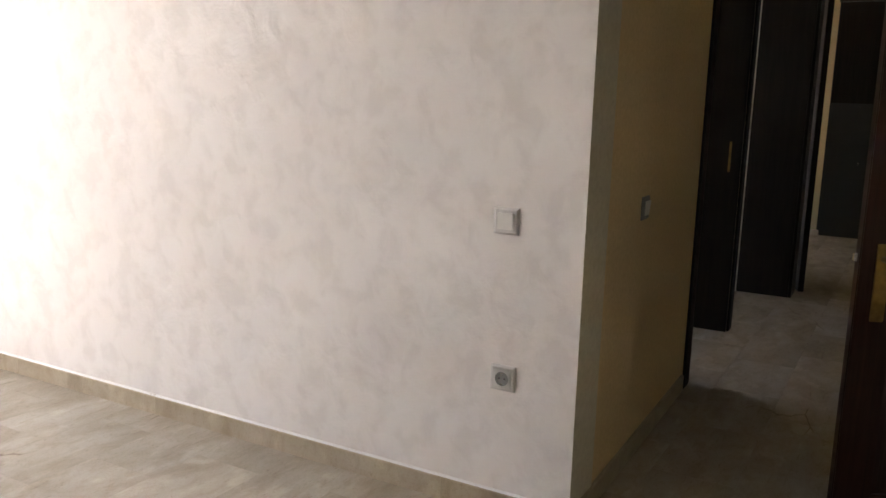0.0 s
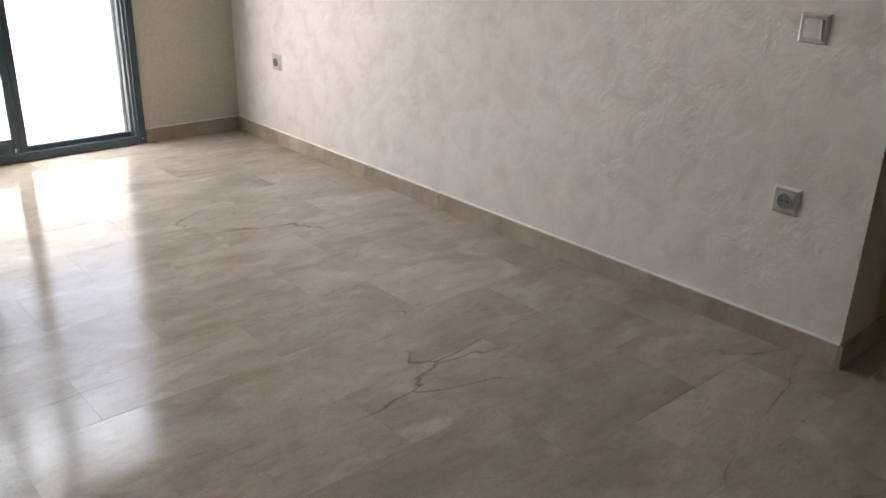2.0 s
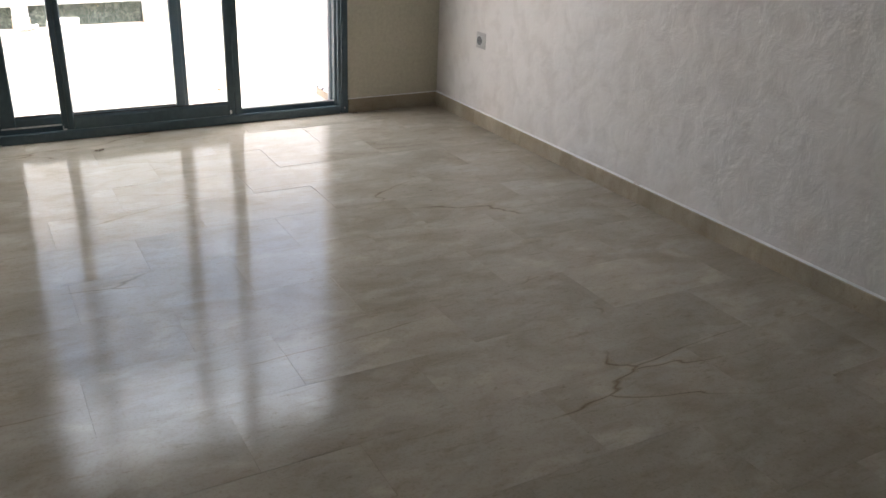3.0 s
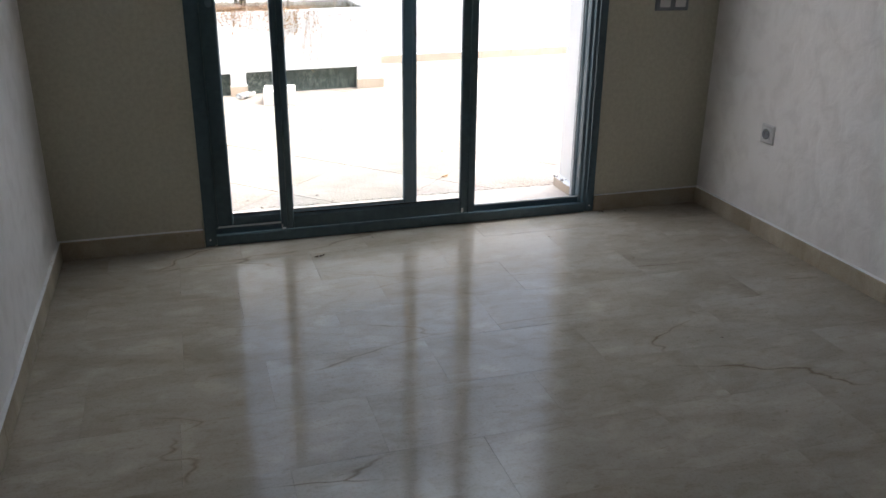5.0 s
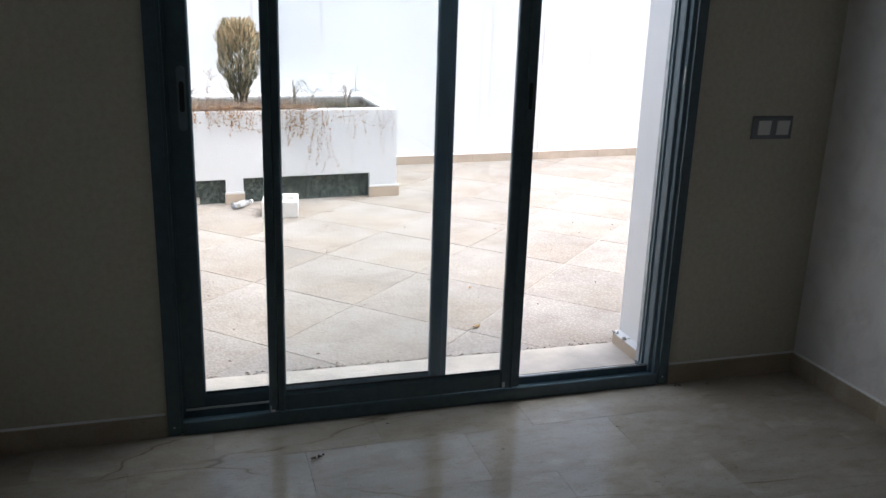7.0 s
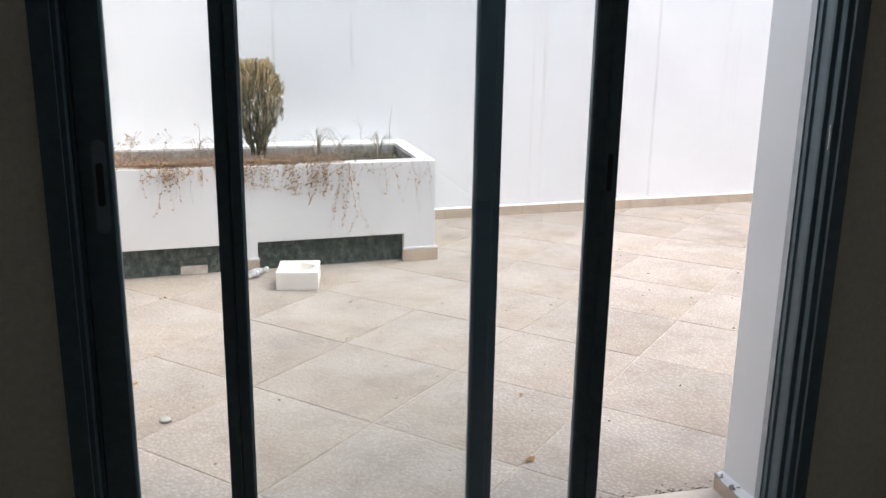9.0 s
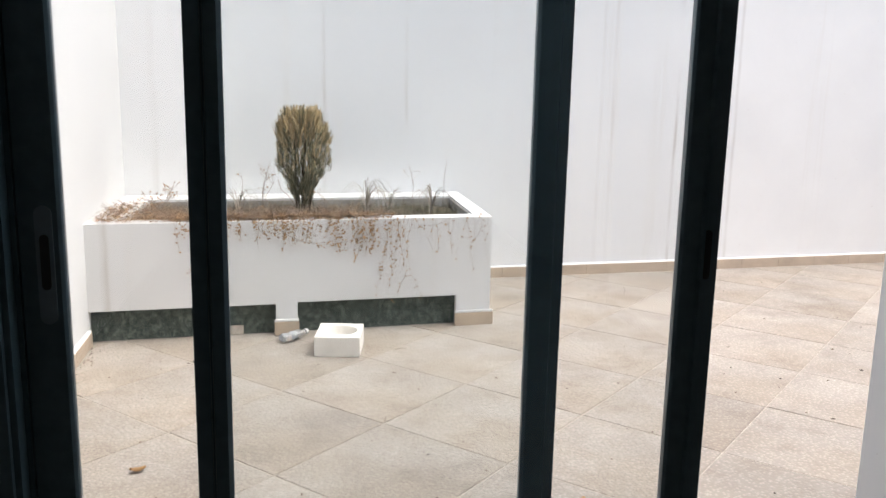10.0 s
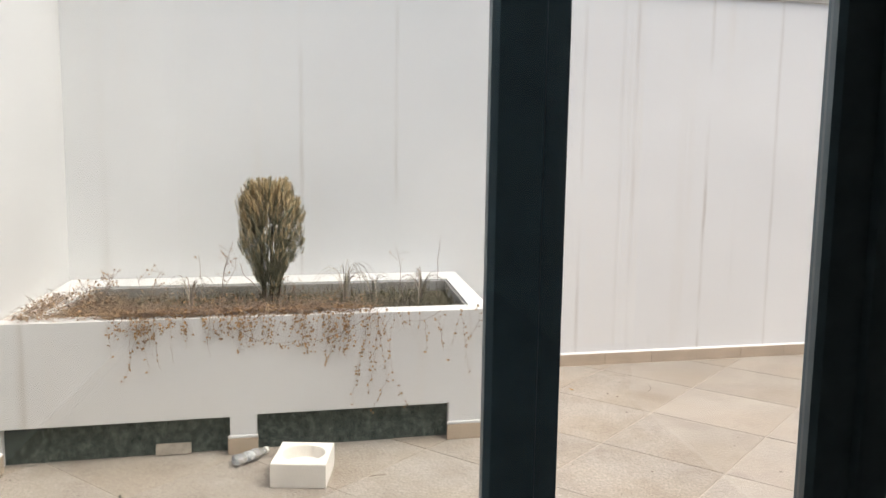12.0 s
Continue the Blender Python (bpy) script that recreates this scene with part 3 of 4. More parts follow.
Y0, Y1 = -0.026, -0.006
inner = sash(0.321, 1.197, Y0, Y1,
             [(0, Y0), (0.024, Y0), (0.025, Y0 + 0.004), (0.028, Y0 + 0.004), (0.029, Y0), (0.049, Y0), (0.0555, Y0 + 0.008), (0.0555, Y1), (0, Y1)],
             [(-0.071, Y1), (-0.071, Y0 + 0.004), (-0.066, Y0), (-0.036, Y0), (-0.033, Y0 - 0.006), (-0.029, Y0 - 0.006), (-0.027, Y0 + 0.003), (0, Y0 + 0.003), (0, Y1)],
             0.050, DH - 0.045, 0.064)
outer = sash(0.0585, 0.936, 0.022, 0.042,
             [(0, 0.022), (0.058, 0.022), (0.063, 0.026), (0.065, 0.030), (0.065, 0.042), (0, 0.042)],
             [(-0.061, 0.042), (-0.061, 0.028), (-0.056, 0.022), (-0.020, 0.022), (-0.018, 0.026), (0, 0.026), (0, 0.042)],
             0.058, DH - 0.045, 0.056)


def stadium(bm, cx, z0, z1, r, y0, y1, seg=8):
    pts = [(cx + r * math.cos(a), z1 - r + r * math.sin(a)) for a in np.linspace(0, math.pi, seg)]
    pts += [(cx + r * math.cos(a), z0 + r + r * math.sin(a)) for a in np.linspace(math.pi, math.tau, seg)]
    prism(bm, pts, y0, y1, lambda u, v, w: (u, w, v))


bm = bmesh.new()
stadium(bm, 0.096, 0.970, 1.160, 0.013, 0.0185, 0.0225)
part("handle_plate", bm, ALU_LIGHT, outer, "flush oval pull plate")
bm = bmesh.new()
stadium(bm, 0.096, 1.026, 1.115, 0.007, 0.0178, 0.0205)
part("finger_slot", bm, HOLE, outer, "dark finger slot")
bm = bmesh.new()
stadium(bm, 1.177, 1.036, 1.122, 0.0065, Y0 + 0.001, Y0 + 0.005)
part("finger_slot", bm, HOLE, inner, "dark finger slot")
bm = boxes((0.323, 0.339, Y0 - 0.005, Y0, 0.052, 0.058), (0.3225, 0.3255, Y0 - 0.005, Y0, 0.052, 0.072))
part("corner_bracket", bm, ALU_EDGE, inner, "worn bright corner bracket")
part("corner_bracket", boxes((1.132, 1.142, Y0 - 0.004, Y0 - 0.0005, 0.054, 0.074), bev=0.001), ALU_EDGE, inner, "worn bright corner bracket")

# threshold stone and the strip of skirting on the outer reveal
tagged(mesh_ob("sill", boxes((0.0, DW - 0.026, FY1 + 0.013, YO + 0.004, -0.05, ZT + 0.004), bev=0.003), SILLSTONE), "pale dusty stone sill outside the terrace door", "sill", kind="structure")
skirting("baseboard_reveal", (DW - 0.025, YO), (DW - 0.025, FY1 + 0.014), (-1, 0), 0.044, 0.030, 0.26, OUTSKIRT, "tan ceramic skirting at the door reveal", ZT + 0.004, 0.008)
bm = bmesh.new()
rng = random.Random(5)
for i in range(7):
    x, y = DW - 0.035 - rng.random() * 0.02, 0.22 + rng.random() * 0.09
    cyl(bm, (x, y, ZT + 0.052), (x + rng.uniform(-.01, .01), y + rng.uniform(-.01, .01), ZT + 0.058 + rng.random() * 0.003), 0.006, 0.003, 6)
tagged(mesh_ob("mortar_crumbs", bm, CEMENT), "broken grey mortar crumbs on the reveal skirting", "rubble", kind="stuff")


# ---- switches and sockets ----
def plate_bm(w, h, d=0.009):
    bm = bmesh.new()
    a, b = [(-w / 2, -h / 2), (w / 2, -h / 2), (w / 2, h / 2), (-w / 2, h / 2)], 0.006
    lo = [bm.verts.new((x, 0, z)) for x, z in a]
    mi = [bm.verts.new((x, -d * 0.55, z)) for x, z in a]
    hi = [bm.verts.new((x * (1 - 2 * b / w), -d, z * (1 - 2 * b / h))) for x, z in a]
    for r, s in ((lo, mi), (mi, hi)):
        for k in range(4):
            bm.faces.new((r[k], r[(k + 1) % 4], s[(k + 1) % 4], s[k]))
    bm.faces.new(lo[::-1])
    bm.faces.new(hi)
    return bm


def wall_switch(m, keys=1, label="", plate_mat=None, group="light switches"):
    plate_mat = plate_mat or SILVER
    root = tagged(empty("light_switch", m), label, "light switch", group)
    w = 0.083 if keys == 1 else 0.168
    part("cover_plate", plate_bm(w, 0.082), plate_mat, root)
    for i in range(keys):
        x = 0 if keys == 1 else (i - 0.5) * 0.078
        part("surround", boxes((x - 0.029, x + 0.029, -0.0105, -0.0085, -0.029, 0.029), bev=0.001), plate_mat, root)
        bm = bmesh.new()
        prism(bm, [(-0.0095, -0.0255), (-0.0125, -0.0255), (-0.0165, 0.0255), (-0.0095, 0.0255)], x - 0.0255, x + 0.0255, lambda u, v, w: (w, u, v))
        part("rocker", bm, PALEKEY, root, "pearl white rocker")
    return root


def wall_socket(m, label):
    root = tagged(empty("wall_socket", m), label, "socket", "wall sockets")
    part("cover_plate", plate_bm(0.083, 0.082), SILVER, root, "satin silver plate")
    part("insert", boxes((-0.028, 0.028, -0.012, -0.0085, -0.028, 0.028), bev=0.002), SOCKETGREY, root, "pale grey insert")
    bm = bmesh.new()
    n = 24
    rings = [[bm.verts.new((r * math.cos(k * math.tau / n), y, r * math.sin(k * math.tau / n))) for k in range(n)] for r, y in ((0.0225, -0.0115), (0.0225, -0.0150), (0.0200, -0.0150), (0.0192, -0.0122))]
    for a, b in zip(rings, rings[1:]):
        for k in range(n):
            bm.faces.new((a[k], a[(k + 1) % n], b[(k + 1) % n], b[k]))
    bm.faces.new(rings[-1])
    # darker grey on this shallow well stands for shade in a deep one
    part("well", bm, GREYPLASTIC, root, "round socket well, its depth shade in the grey")
    for x in (-0.0095, 0.0095):
        bm = bmesh.new()
        cyl(bm, (x, -0.0128, 0), (x, -0.0116, 0), 0.003, seg=10)
        part("pin_hole", bm, HOLE, root, "dark pin hole")
    bm = bmesh.new()
    cyl(bm, (0, -0.012, 0.011), (0, -0.017, 0.011), 0.0024, seg=8)
    part("earth_pin", bm, STEEL, root, "metal earth pin")
    for z in (-0.0175, 0.0175):
        part("earth_clip", boxes((-0.004, 0.004, -0.0148, -0.0122, z - 0.0015, z + 0.0015)), STEEL, root, "small metal clip")
    return root


wall_switch(pose(XR, -3.360, 0.950, 0, 0, -90), 1, "silver single light switch on trowelled plaster wall")
wall_socket(pose(XR, -3.370, 0.456, 0, 0, -90), "silver wall socket below the light switch")
wall_socket(pose(XR, -0.490, 0.452, 0, 0, -90), "silver wall socket near the terrace door corner")
wall_switch(pose(2.120, YW, 0.968), 2, "grey double light switch beside the terrace door", GREYPLASTIC)
wall_switch(pose(XR + 0.635 * c13, YC + 0.635 * s13, 0.945, 0, 0, 1.3), 1, "dark-framed single light switch on ochre corridor wall", GREYPLASTIC)

# ---- the corridor: dark door frames and doors ----
corr = pose(XR, YC, 0, 0, 0, 1.3)


def door_frame(name, m, u0, u1, h, depth, label, cas=0.09):
    """Casing and lining round an opening u0..u1 in a wall of that depth, local y from 0 into the wall."""
    root = tagged(empty(name, m), label, "door frame", kind="structure")
    t = 0.022
    for s in (-0.014, depth + 0.0005):
        e = s + 0.0135
        part("casing", boxes((u0 - cas, u0 + 0.004, s, e, 0.001, h + cas), bev=0.003), WENGE, root)
        part("casing", boxes((u1 - 0.004, u1 + cas, s, e, 0.001, h + cas), bev=0.003), WENGE, root)
        part("casing", boxes((u0 + 0.004, u1 - 0.004, s, e, h - 0.004, h + cas), bev=0.003), WENGE, root)
    part("lining", boxes((u0 + 0.0005, u0 + t, 0.0, depth, 0.001, h - t)), WENGE, root)
    part("lining", boxes((u1 - t, u1 - 0.0005, 0.0, depth, 0.001, h - t)), WENGE, root)
    part("lining", boxes((u0 + 0.0005, u1 - 0.0005, 0.0, depth, h - t, h - 0.0005)), WENGE, root)
    return root


fr = door_frame("door_frame_1", corr, 1.62, 2.68, 2.06, 0.2, "dark wenge door frame in the corridor")
bm = bmesh.new()
box(bm, 2.6555, 2.659, 0.055, 0.068, 0.93, 1.10, bev=0.001)
part("strike_plate", bm, BRASS, fr, "narrow metal strike plate")
door_frame("door_frame_3", pose(6.2, -3.73, 0, 0, 0, -90), 0.0, 0.99, 2.06, 0.2, "dark wenge door frame at the corridor end", 0.34)


def door_leaf(name, m, w, h, mat, label, cat="door"):
    root = tagged(empty(name, m), label, cat)
    part("panel", boxes((0, w, -0.02, 0.02, 0.006, h), bev=0.003), mat, root)
    for z0, z1 in ((0.14, 0.80), (0.98, h - 0.14)):
        for y in (-0.0205, 0.0205):
            bm = bmesh.new()
            o, i2 = 0.11, 0.03
            a = [(o, z0), (w - o, z0), (w - o, z1), (o, z1)]
            b = [(o + i2, z0 + i2), (w - o - i2, z0 + i2), (w - o - i2, z1 - i2), (o + i2, z1 - i2)]
            s = 1 if y > 0 else -1
            va = [bm.verts.new((x, y - s * 0.002, z)) for x, z in a]
            vm = [bm.verts.new((x, y + s * 0.010, z)) for x, z in [(p + (q - p) * .4, r + (t - r) * .4) for (p, r), (q, t) in zip(a, b)]]
            vb = [bm.verts.new((x, y + s * 0.002, z)) for x, z in b]
            for r, t in ((va, vm), (vm, vb)):
                for k in range(4):
                    bm.faces.new((r[k], r[(k + 1) % 4], t[(k + 1) % 4], t[k]))
            bm.faces.new(vb)
            part("moulding", bm, mat, root)
    return root


# the open door beside the camera: its free edge is at local x = 0
near_m = Matrix.Translation((2.831, -4.295, 0)) @ pose(0, 0, 0, 0, 0, -68.2)
nd = door_leaf("open_door", near_m, 0.83, 2.04, MAHOGANY, "dark reddish mahogany door standing open")
part("latch_bolt", boxes((-0.012, 0.001, -0.008, 0.008, 0.868, 0.892), bev=0.002), STEEL, nd, "shiny latch bolt")
for y in (-0.026, 0.0205):
    ep = part("escutcheon", boxes((0.045, 0.085, y, y + 0.0055, 0.69, 0.925), bev=0.002), BRASS, nd, "aged brass long plate")
    bm = bmesh.new()
    ys = -1 if y < 0 else 1
    cyl(bm, (0.065, y, 0.88), (0.065, y + ys * 0.05, 0.88), 0.009, seg=10)
    cyl(bm, (0.065, y + ys * 0.045, 0.88), (0.18, y + ys * 0.05, 0.878), 0.009, 0.007, seg=10)
    part("lever", bm, BRASS, ep, "brass lever handle")

far = door_leaf("inner_door", Matrix.Translation((6.42, -3.79, 0)) @ pose(0, 0, 0, 0, 0, 22), 0.9, 2.02, WENGE, "dark wenge door standing open at the corridor end")
bm = bmesh.new()
cyl(bm, (0.84, -0.02, 1.02), (0.84, -0.07, 1.02), 0.009, seg=8)
cyl(bm, (0.84, -0.066, 1.02), (0.72, -0.068, 1.02), 0.008, seg=8)
part("lever", bm, STEEL, far, "steel lever handle")

cab = tagged(empty("wardrobe", pose(9.35, -4.4, 0)), "tall black wardrobe against the ochre wall", "wardrobe")
part("body", boxes((0.0, 0.43, -0.45, 0.82, 0.06, 2.30)), BLACKWOOD, cab)
part("top", boxes((-0.015, 0.44, -0.46, 0.83, 2.3005, 2.33), bev=0.003), BLACKWOOD, cab)
part("plinth", boxes((0.03, 0.43, -0.43, 0.80, 0.0015, 0.0595)), BLACKWOOD, cab)
for y0, y1 in ((-0.44, 0.187), (0.193, 0.81)):
    part("upper_door", boxes((-0.02, -0.001, y0, y1, 1.335, 2.29), bev=0.002), WENGE, cab, "dark brown upper door")
    d = part("lower_door", boxes((-0.02, -0.001, y0, y1, 0.07, 1.30), bev=0.002), BLACKWOOD, cab)
    bm = bmesh.new()
    cyl(bm, (-0.02, (y0 + y1) / 2, 0.75), (-0.04, (y0 + y1) / 2, 0.75), 0.01, seg=8)
    part("knob", bm, STEEL, d, "small knob")

# ---- the planter ----
PX0, PX1, PY0, PZ = LW, PXR, 3.135, 0.645
pl = tagged(empty("planter", Matrix.Translation((0, 0, 0))), "white rendered masonry planter with dark recesses below", "planter")


IY0, IX0, IX1, IY1, PYB = 3.255, -0.44, 1.43, 4.02, 4.266
part("front_wall", grid_bm("y", PY0, IY0, PX0 + 0.001, PX1, ZT - 0.004, PZ, [(PX0 + 0.001, 0.330, ZT - 0.004, 0.198), (0.444, 1.320, ZT - 0.004, 0.203)]), PLANTERPAINT, pl)
part("side_wall", boxes((IX1, PX1, IY0, PYB, ZT - 0.004, PZ)), PLANTERPAINT, pl)
part("back_rim", boxes((PX0 + 0.001, IX1, IY1, PYB, 0.20, PZ)), PLANTERPAINT, pl)
part("side_rim", boxes((PX0 + 0.001, IX0, IY0, IY1, 0.20, PZ)), PLANTERPAINT, pl)
part("recess_back", boxes((PX0 + 0.001, 1.33, 3.185, 3.225, ZT - 0.004, 0.30)), MOSS, pl, "mossy dark speckled stone in the recess")
part("inner_face", boxes((IX0, IX1, IY1 - 0.012, IY1 - 0.001, 0.45, PZ - 0.012), (IX0, IX0 + 0.012, IY0, IY1 - 0.012, 0.45, PZ - 0.012), (IX1 - 0.012, IX1 - 0.001, IY0, IY1 - 0.012, 0.45, PZ - 0.012)), CEMENT, pl, "bare grey cement inside the rim")
for x0, x1 in ((0.322, 0.452), (1.312, PX1 + 0.018)):
    part("foot_tile", boxes((x0, x1, PY0 - 0.018, PY0 - 0.0005, ZT, ZT + 0.072), bev=0.002), OUTSKIRT, pl, "tan ceramic foot tile")
    part("mortar_bead", boxes((x0, x1, PY0 - 0.016, PY0 - 0.0005, ZT + 0.0725, ZT + 0.084), bev=0.003), PLANTERPAINT, pl, "white mortar bead")
part("foot_tile", boxes((PX1 + 0.0005, PX1 + 0.018, PY0, PYB - 0.03, ZT, ZT + 0.072), bev=0.002), OUTSKIRT, pl, "tan ceramic foot tile")
for ob in pl.children:
    ob.data.transform(ASKEW)

# soil: an uneven sheet inside the rim
bm = bmesh.new()
nx, ny = 48, 18
gv = {}
for i in range(nx + 1):
    for j in range(ny + 1):
        x, y = IX0 + (IX1 - IX0) * i / nx, IY0 + (IY1 - IY0) * j / ny
        gv[i, j] = bm.verts.new((x, y, 0.570 + 0.028 * noise.noise((x * 5, y * 5, 0)) + 0.02 * noise.noise((x * 17, y * 17, 3)) + 0.02 * max(0, 1 - (y - IY0) / 0.25) * max(0, min(1, (1.1 - x) / 0.4))))
for i in range(nx):
    for j in range(ny):
        bm.faces.new((gv[i, j], gv[i + 1, j], gv[i + 1, j + 1], gv[i, j + 1]))
soil = tagged(mesh_ob("soil", bm, SOIL, smooth=True), "dry dark soil filling the planter", "soil", kind="stuff")
soil.data.transform(ASKEW)


def soil_z(x, y):
    return 0.570 + 0.028 * noise.noise((x * 5, y * 5, 0)) + 0.02 * noise.noise((x * 17, y * 17, 3)) + 0.02 * max(0, 1 - (y - IY0) / 0.25) * max(0, min(1, (1.1 - x) / 0.4))


# ---- plants ----
def leaf(verts, faces, p, d, up, ln, wd):
    """A small folded leaf: four corners and a crease."""
    d = d.normalized()
    s = d.cross(up)
    s = s.normalized() if s.length > 1e-4 else Vector((1, 0, 0))
    u = s.cross(d)
    k = len(verts)
    verts += [p, p + d * ln * 0.45 + s * wd + u * wd * 0.35, p + d * ln, p + d * ln * 0.45 - s * wd + u * wd * 0.35]
    faces += [(k, k + 1, k + 2), (k, k + 2, k + 3)]


def from_lists(name, verts, faces, mats, parent=None, label=""):
    me = bpy.data.meshes.new(name)
    me.from_pydata([tuple(v) for v in verts], [], faces)
    for m in (mats if isinstance(mats, (list, tuple)) else [mats]):
        me.materials.append(m)
    ob = new(name, me)
    if parent is not None:
        ob.parent = parent
    if label:
        ob["label"] = label
    return ob


def rod(verts, faces, pts, r0, r1):
    """A thin three-sided stem through the points."""
    k0 = len(verts)
    n = len(pts)
    for i, p in enumerate(pts):
        d = (pts[min(i + 1, n - 1)] - pts[max(i - 1, 0)]).normalized()
        s = d.orthogonal().normalized()
        t = d.cross(s)
        r = r0 + (r1 - r0) * i / (n - 1)
        for a in (0, 2.094, 4.189):
            verts.append(p + r * (math.cos(a) * s + math.sin(a) * t))
    for i in range(n - 1):
        for a in range(3):
            b = (a + 1) % 3
            faces.append((k0 + 3 * i + a, k0 + 3 * i + b, k0 + 3 * i + 3 + b, k0 + 3 * i + 3 + a))


def conifer(base, height, width):
    """A small upright conifer: bare stems below, a drop-shaped crown of upright sprays with dry tips."""
    rng = random.Random(11)
    root = tagged(empty("conifer_shrub", Matrix.Translation(base)), "small half-dry upright conifer with tan tips", "shrub")
    v, f = [], []
    for i in range(9):
        a = rng.random() * math.tau
        top = Vector((math.cos(a) * width * 0.45 * rng.random(), math.sin(a) * width * 0.4 * rng.random(), height * rng.uniform(0.55, 0.85)))
        st = Vector((math.cos(a) * 0.03, math.sin(a) * 0.03, -0.02))
        mid = st.lerp(top, 0.4) + Vector((rng.uniform(-.01, .01), rng.uniform(-.01, .01), 0))
        rod(v, f, [st, mid, top], 0.008, 0.002)
    from_lists("stem", v, f, BARK, root, "several thin grey stems")
    v = {0: [], 1: []}
    f = {0: [], 1: []}

    def radius(h):
        g = (h - 0.10) / 0.90
        if g < 0:
            return 0.12
        return 0.13 + 0.87 * math.sin(min(1, g / 0.62) * math.pi / 2) ** 1.35 if g < 0.62 else math.sqrt(max(0.0, 1 - ((g - 0.62) / 0.42) ** 2))

    for i in range(2300):
        h = 0.15 + 0.82 * rng.random() ** 0.7
        rr = radius(h) * width
        a = rng.random() * math.tau
        lump = 0.86 + 0.30 * noise.noise((math.cos(a) * 2.2, math.sin(a) * 2.2, h * 5))
        q = rr * lump * (rng.random() ** 0.22)
        p = Vector((q * math.cos(a), q * math.sin(a) * 0.85, h * height))
        d = Vector((math.cos(a) * 0.35, math.sin(a) * 0.35, 1 + rng.random() * 0.3)) + Vector((rng.uniform(-.4, .4), rng.uniform(-.4, .4), 0))
        ln = rng.uniform(0.024, 0.050) * (1.3 if h > 0.72 else 1)
        dry = 1 if rng.random() < max(0.10, (h - 0.30) * 1.5) * (0.45 + 0.55 * q / max(rr, 1e-3)) else 0
        d.normalize()
        side = d.cross(Vector((math.sin(a), -math.cos(a), 0.2))).normalized()
        for s in range(5):
            o = p + d * ln * s / 5
            for sg in (-1, 1):
                leaf(v[dry], f[dry], o, d * 1.0 + side * sg * 0.75, Vector((math.cos(a), math.sin(a), 0.3)), ln * 0.42 * (1.1 - s * 0.12), ln * 0.075)
        leaf(v[dry], f[dry], p + d * ln * 0.8, d, Vector((math.cos(a), math.sin(a), 0)), ln * 0.4, ln * 0.07)
    for i in range(105):
        a, rr = rng.random() * math.tau, width * 0.8 * rng.random() ** 0.5
        p = Vector((rr * math.cos(a), rr * math.sin(a) * 0.85, height * (0.93 - 0.22 * (rr / width) ** 2 - 0.1 * rng.random())))
        d = Vector((math.cos(a) * 0.2, math.sin(a) * 0.2, 1)).normalized()
        ln = rng.uniform(0.05, 0.10)
        for s in range(8):
            for g in range(3):
                b2 = rng.random() * math.tau
                leaf(v[1], f[1], p + d * ln * s / 8, d + Vector((math.cos(b2), math.sin(b2), 0)) * 0.5, Vector((0, 0, 1)), 0.020, 0.0035)
    from_lists("foliage", v[0], f[0], FROND, root, "dull grey-green scale foliage")
    from_lists("dry_tips", v[1], f[1], FROND_TIP, root, "dry tan spray tips")
    v, f = [], []
    rod(v, f, [Vector((-0.04, -0.02, 0.10)), Vector((-0.09, -0.04, 0.17)), Vector((-0.125, -0.05, 0.20)), Vector((-0.14, -0.05, 0.26))], 0.003, 0.0015)
    from_lists("dead_twig", v, f, DEADSTEM, root, "bare dead side twig")
    return root


conifer((0.475, along_wall(0.475, 3.68), soil_z(0.475, 3.68) - 0.01), 0.645, 0.172)


def strap_tuft(x, y, count, size, seed, label):
    """A withered tuft of arching strap leaves."""
    rng = random.Random(seed)
    v, f = [], []
    z = soil_z(x, y)
    for i in range(count):
        a = rng.random() * math.tau
        out, rise = rng.uniform(0.7, 1.3) * size, rng.uniform(0.95, 1.5) * size
        w = rng.uniform(0.0016, 0.0029)
        side = Vector((-math.sin(a), math.cos(a), 0))
        k0 = len(v)
        steps = 7
        for s in range(steps + 1):
            g = s / steps
            hz = rise * (3.0 * g - 2.75 * g * g)
            p = Vector((math.cos(a) * out * g ** 1.5, math.sin(a) * out * g ** 1.5, hz))
            ww = w * (1 - 0.8 * g ** 2)
            v.append(p + side * ww)
            v.append(p - side * ww + Vector((0, 0, 0.002)))
        for s in range(steps):
            f.append((k0 + 2 * s, k0 + 2 * s + 1, k0 + 2 * s + 3, k0 + 2 * s + 2))
    ob = from_lists("strap_leaf_plant", v, f, STRAP)
    ob.matrix_world = Matrix.Translation((x, along_wall(x, y), z - 0.002))
    return tagged(ob, label, "plant", "withered plants")


strap_tuft(0.845, 3.60, 18, 0.20, 1, "withered arching strap-leaf plant in dry soil")
strap_tuft(0.985, 3.66, 13, 0.17, 2, "brown withered strap-leaf plant")
strap_tuft(1.235, 3.58, 22, 0.17, 3, "grey withered strap-leaf tuft near the planter end")
strap_tuft(0.12, 3.50, 18, 0.16, 4, "sparse withered strap-leaf plant")


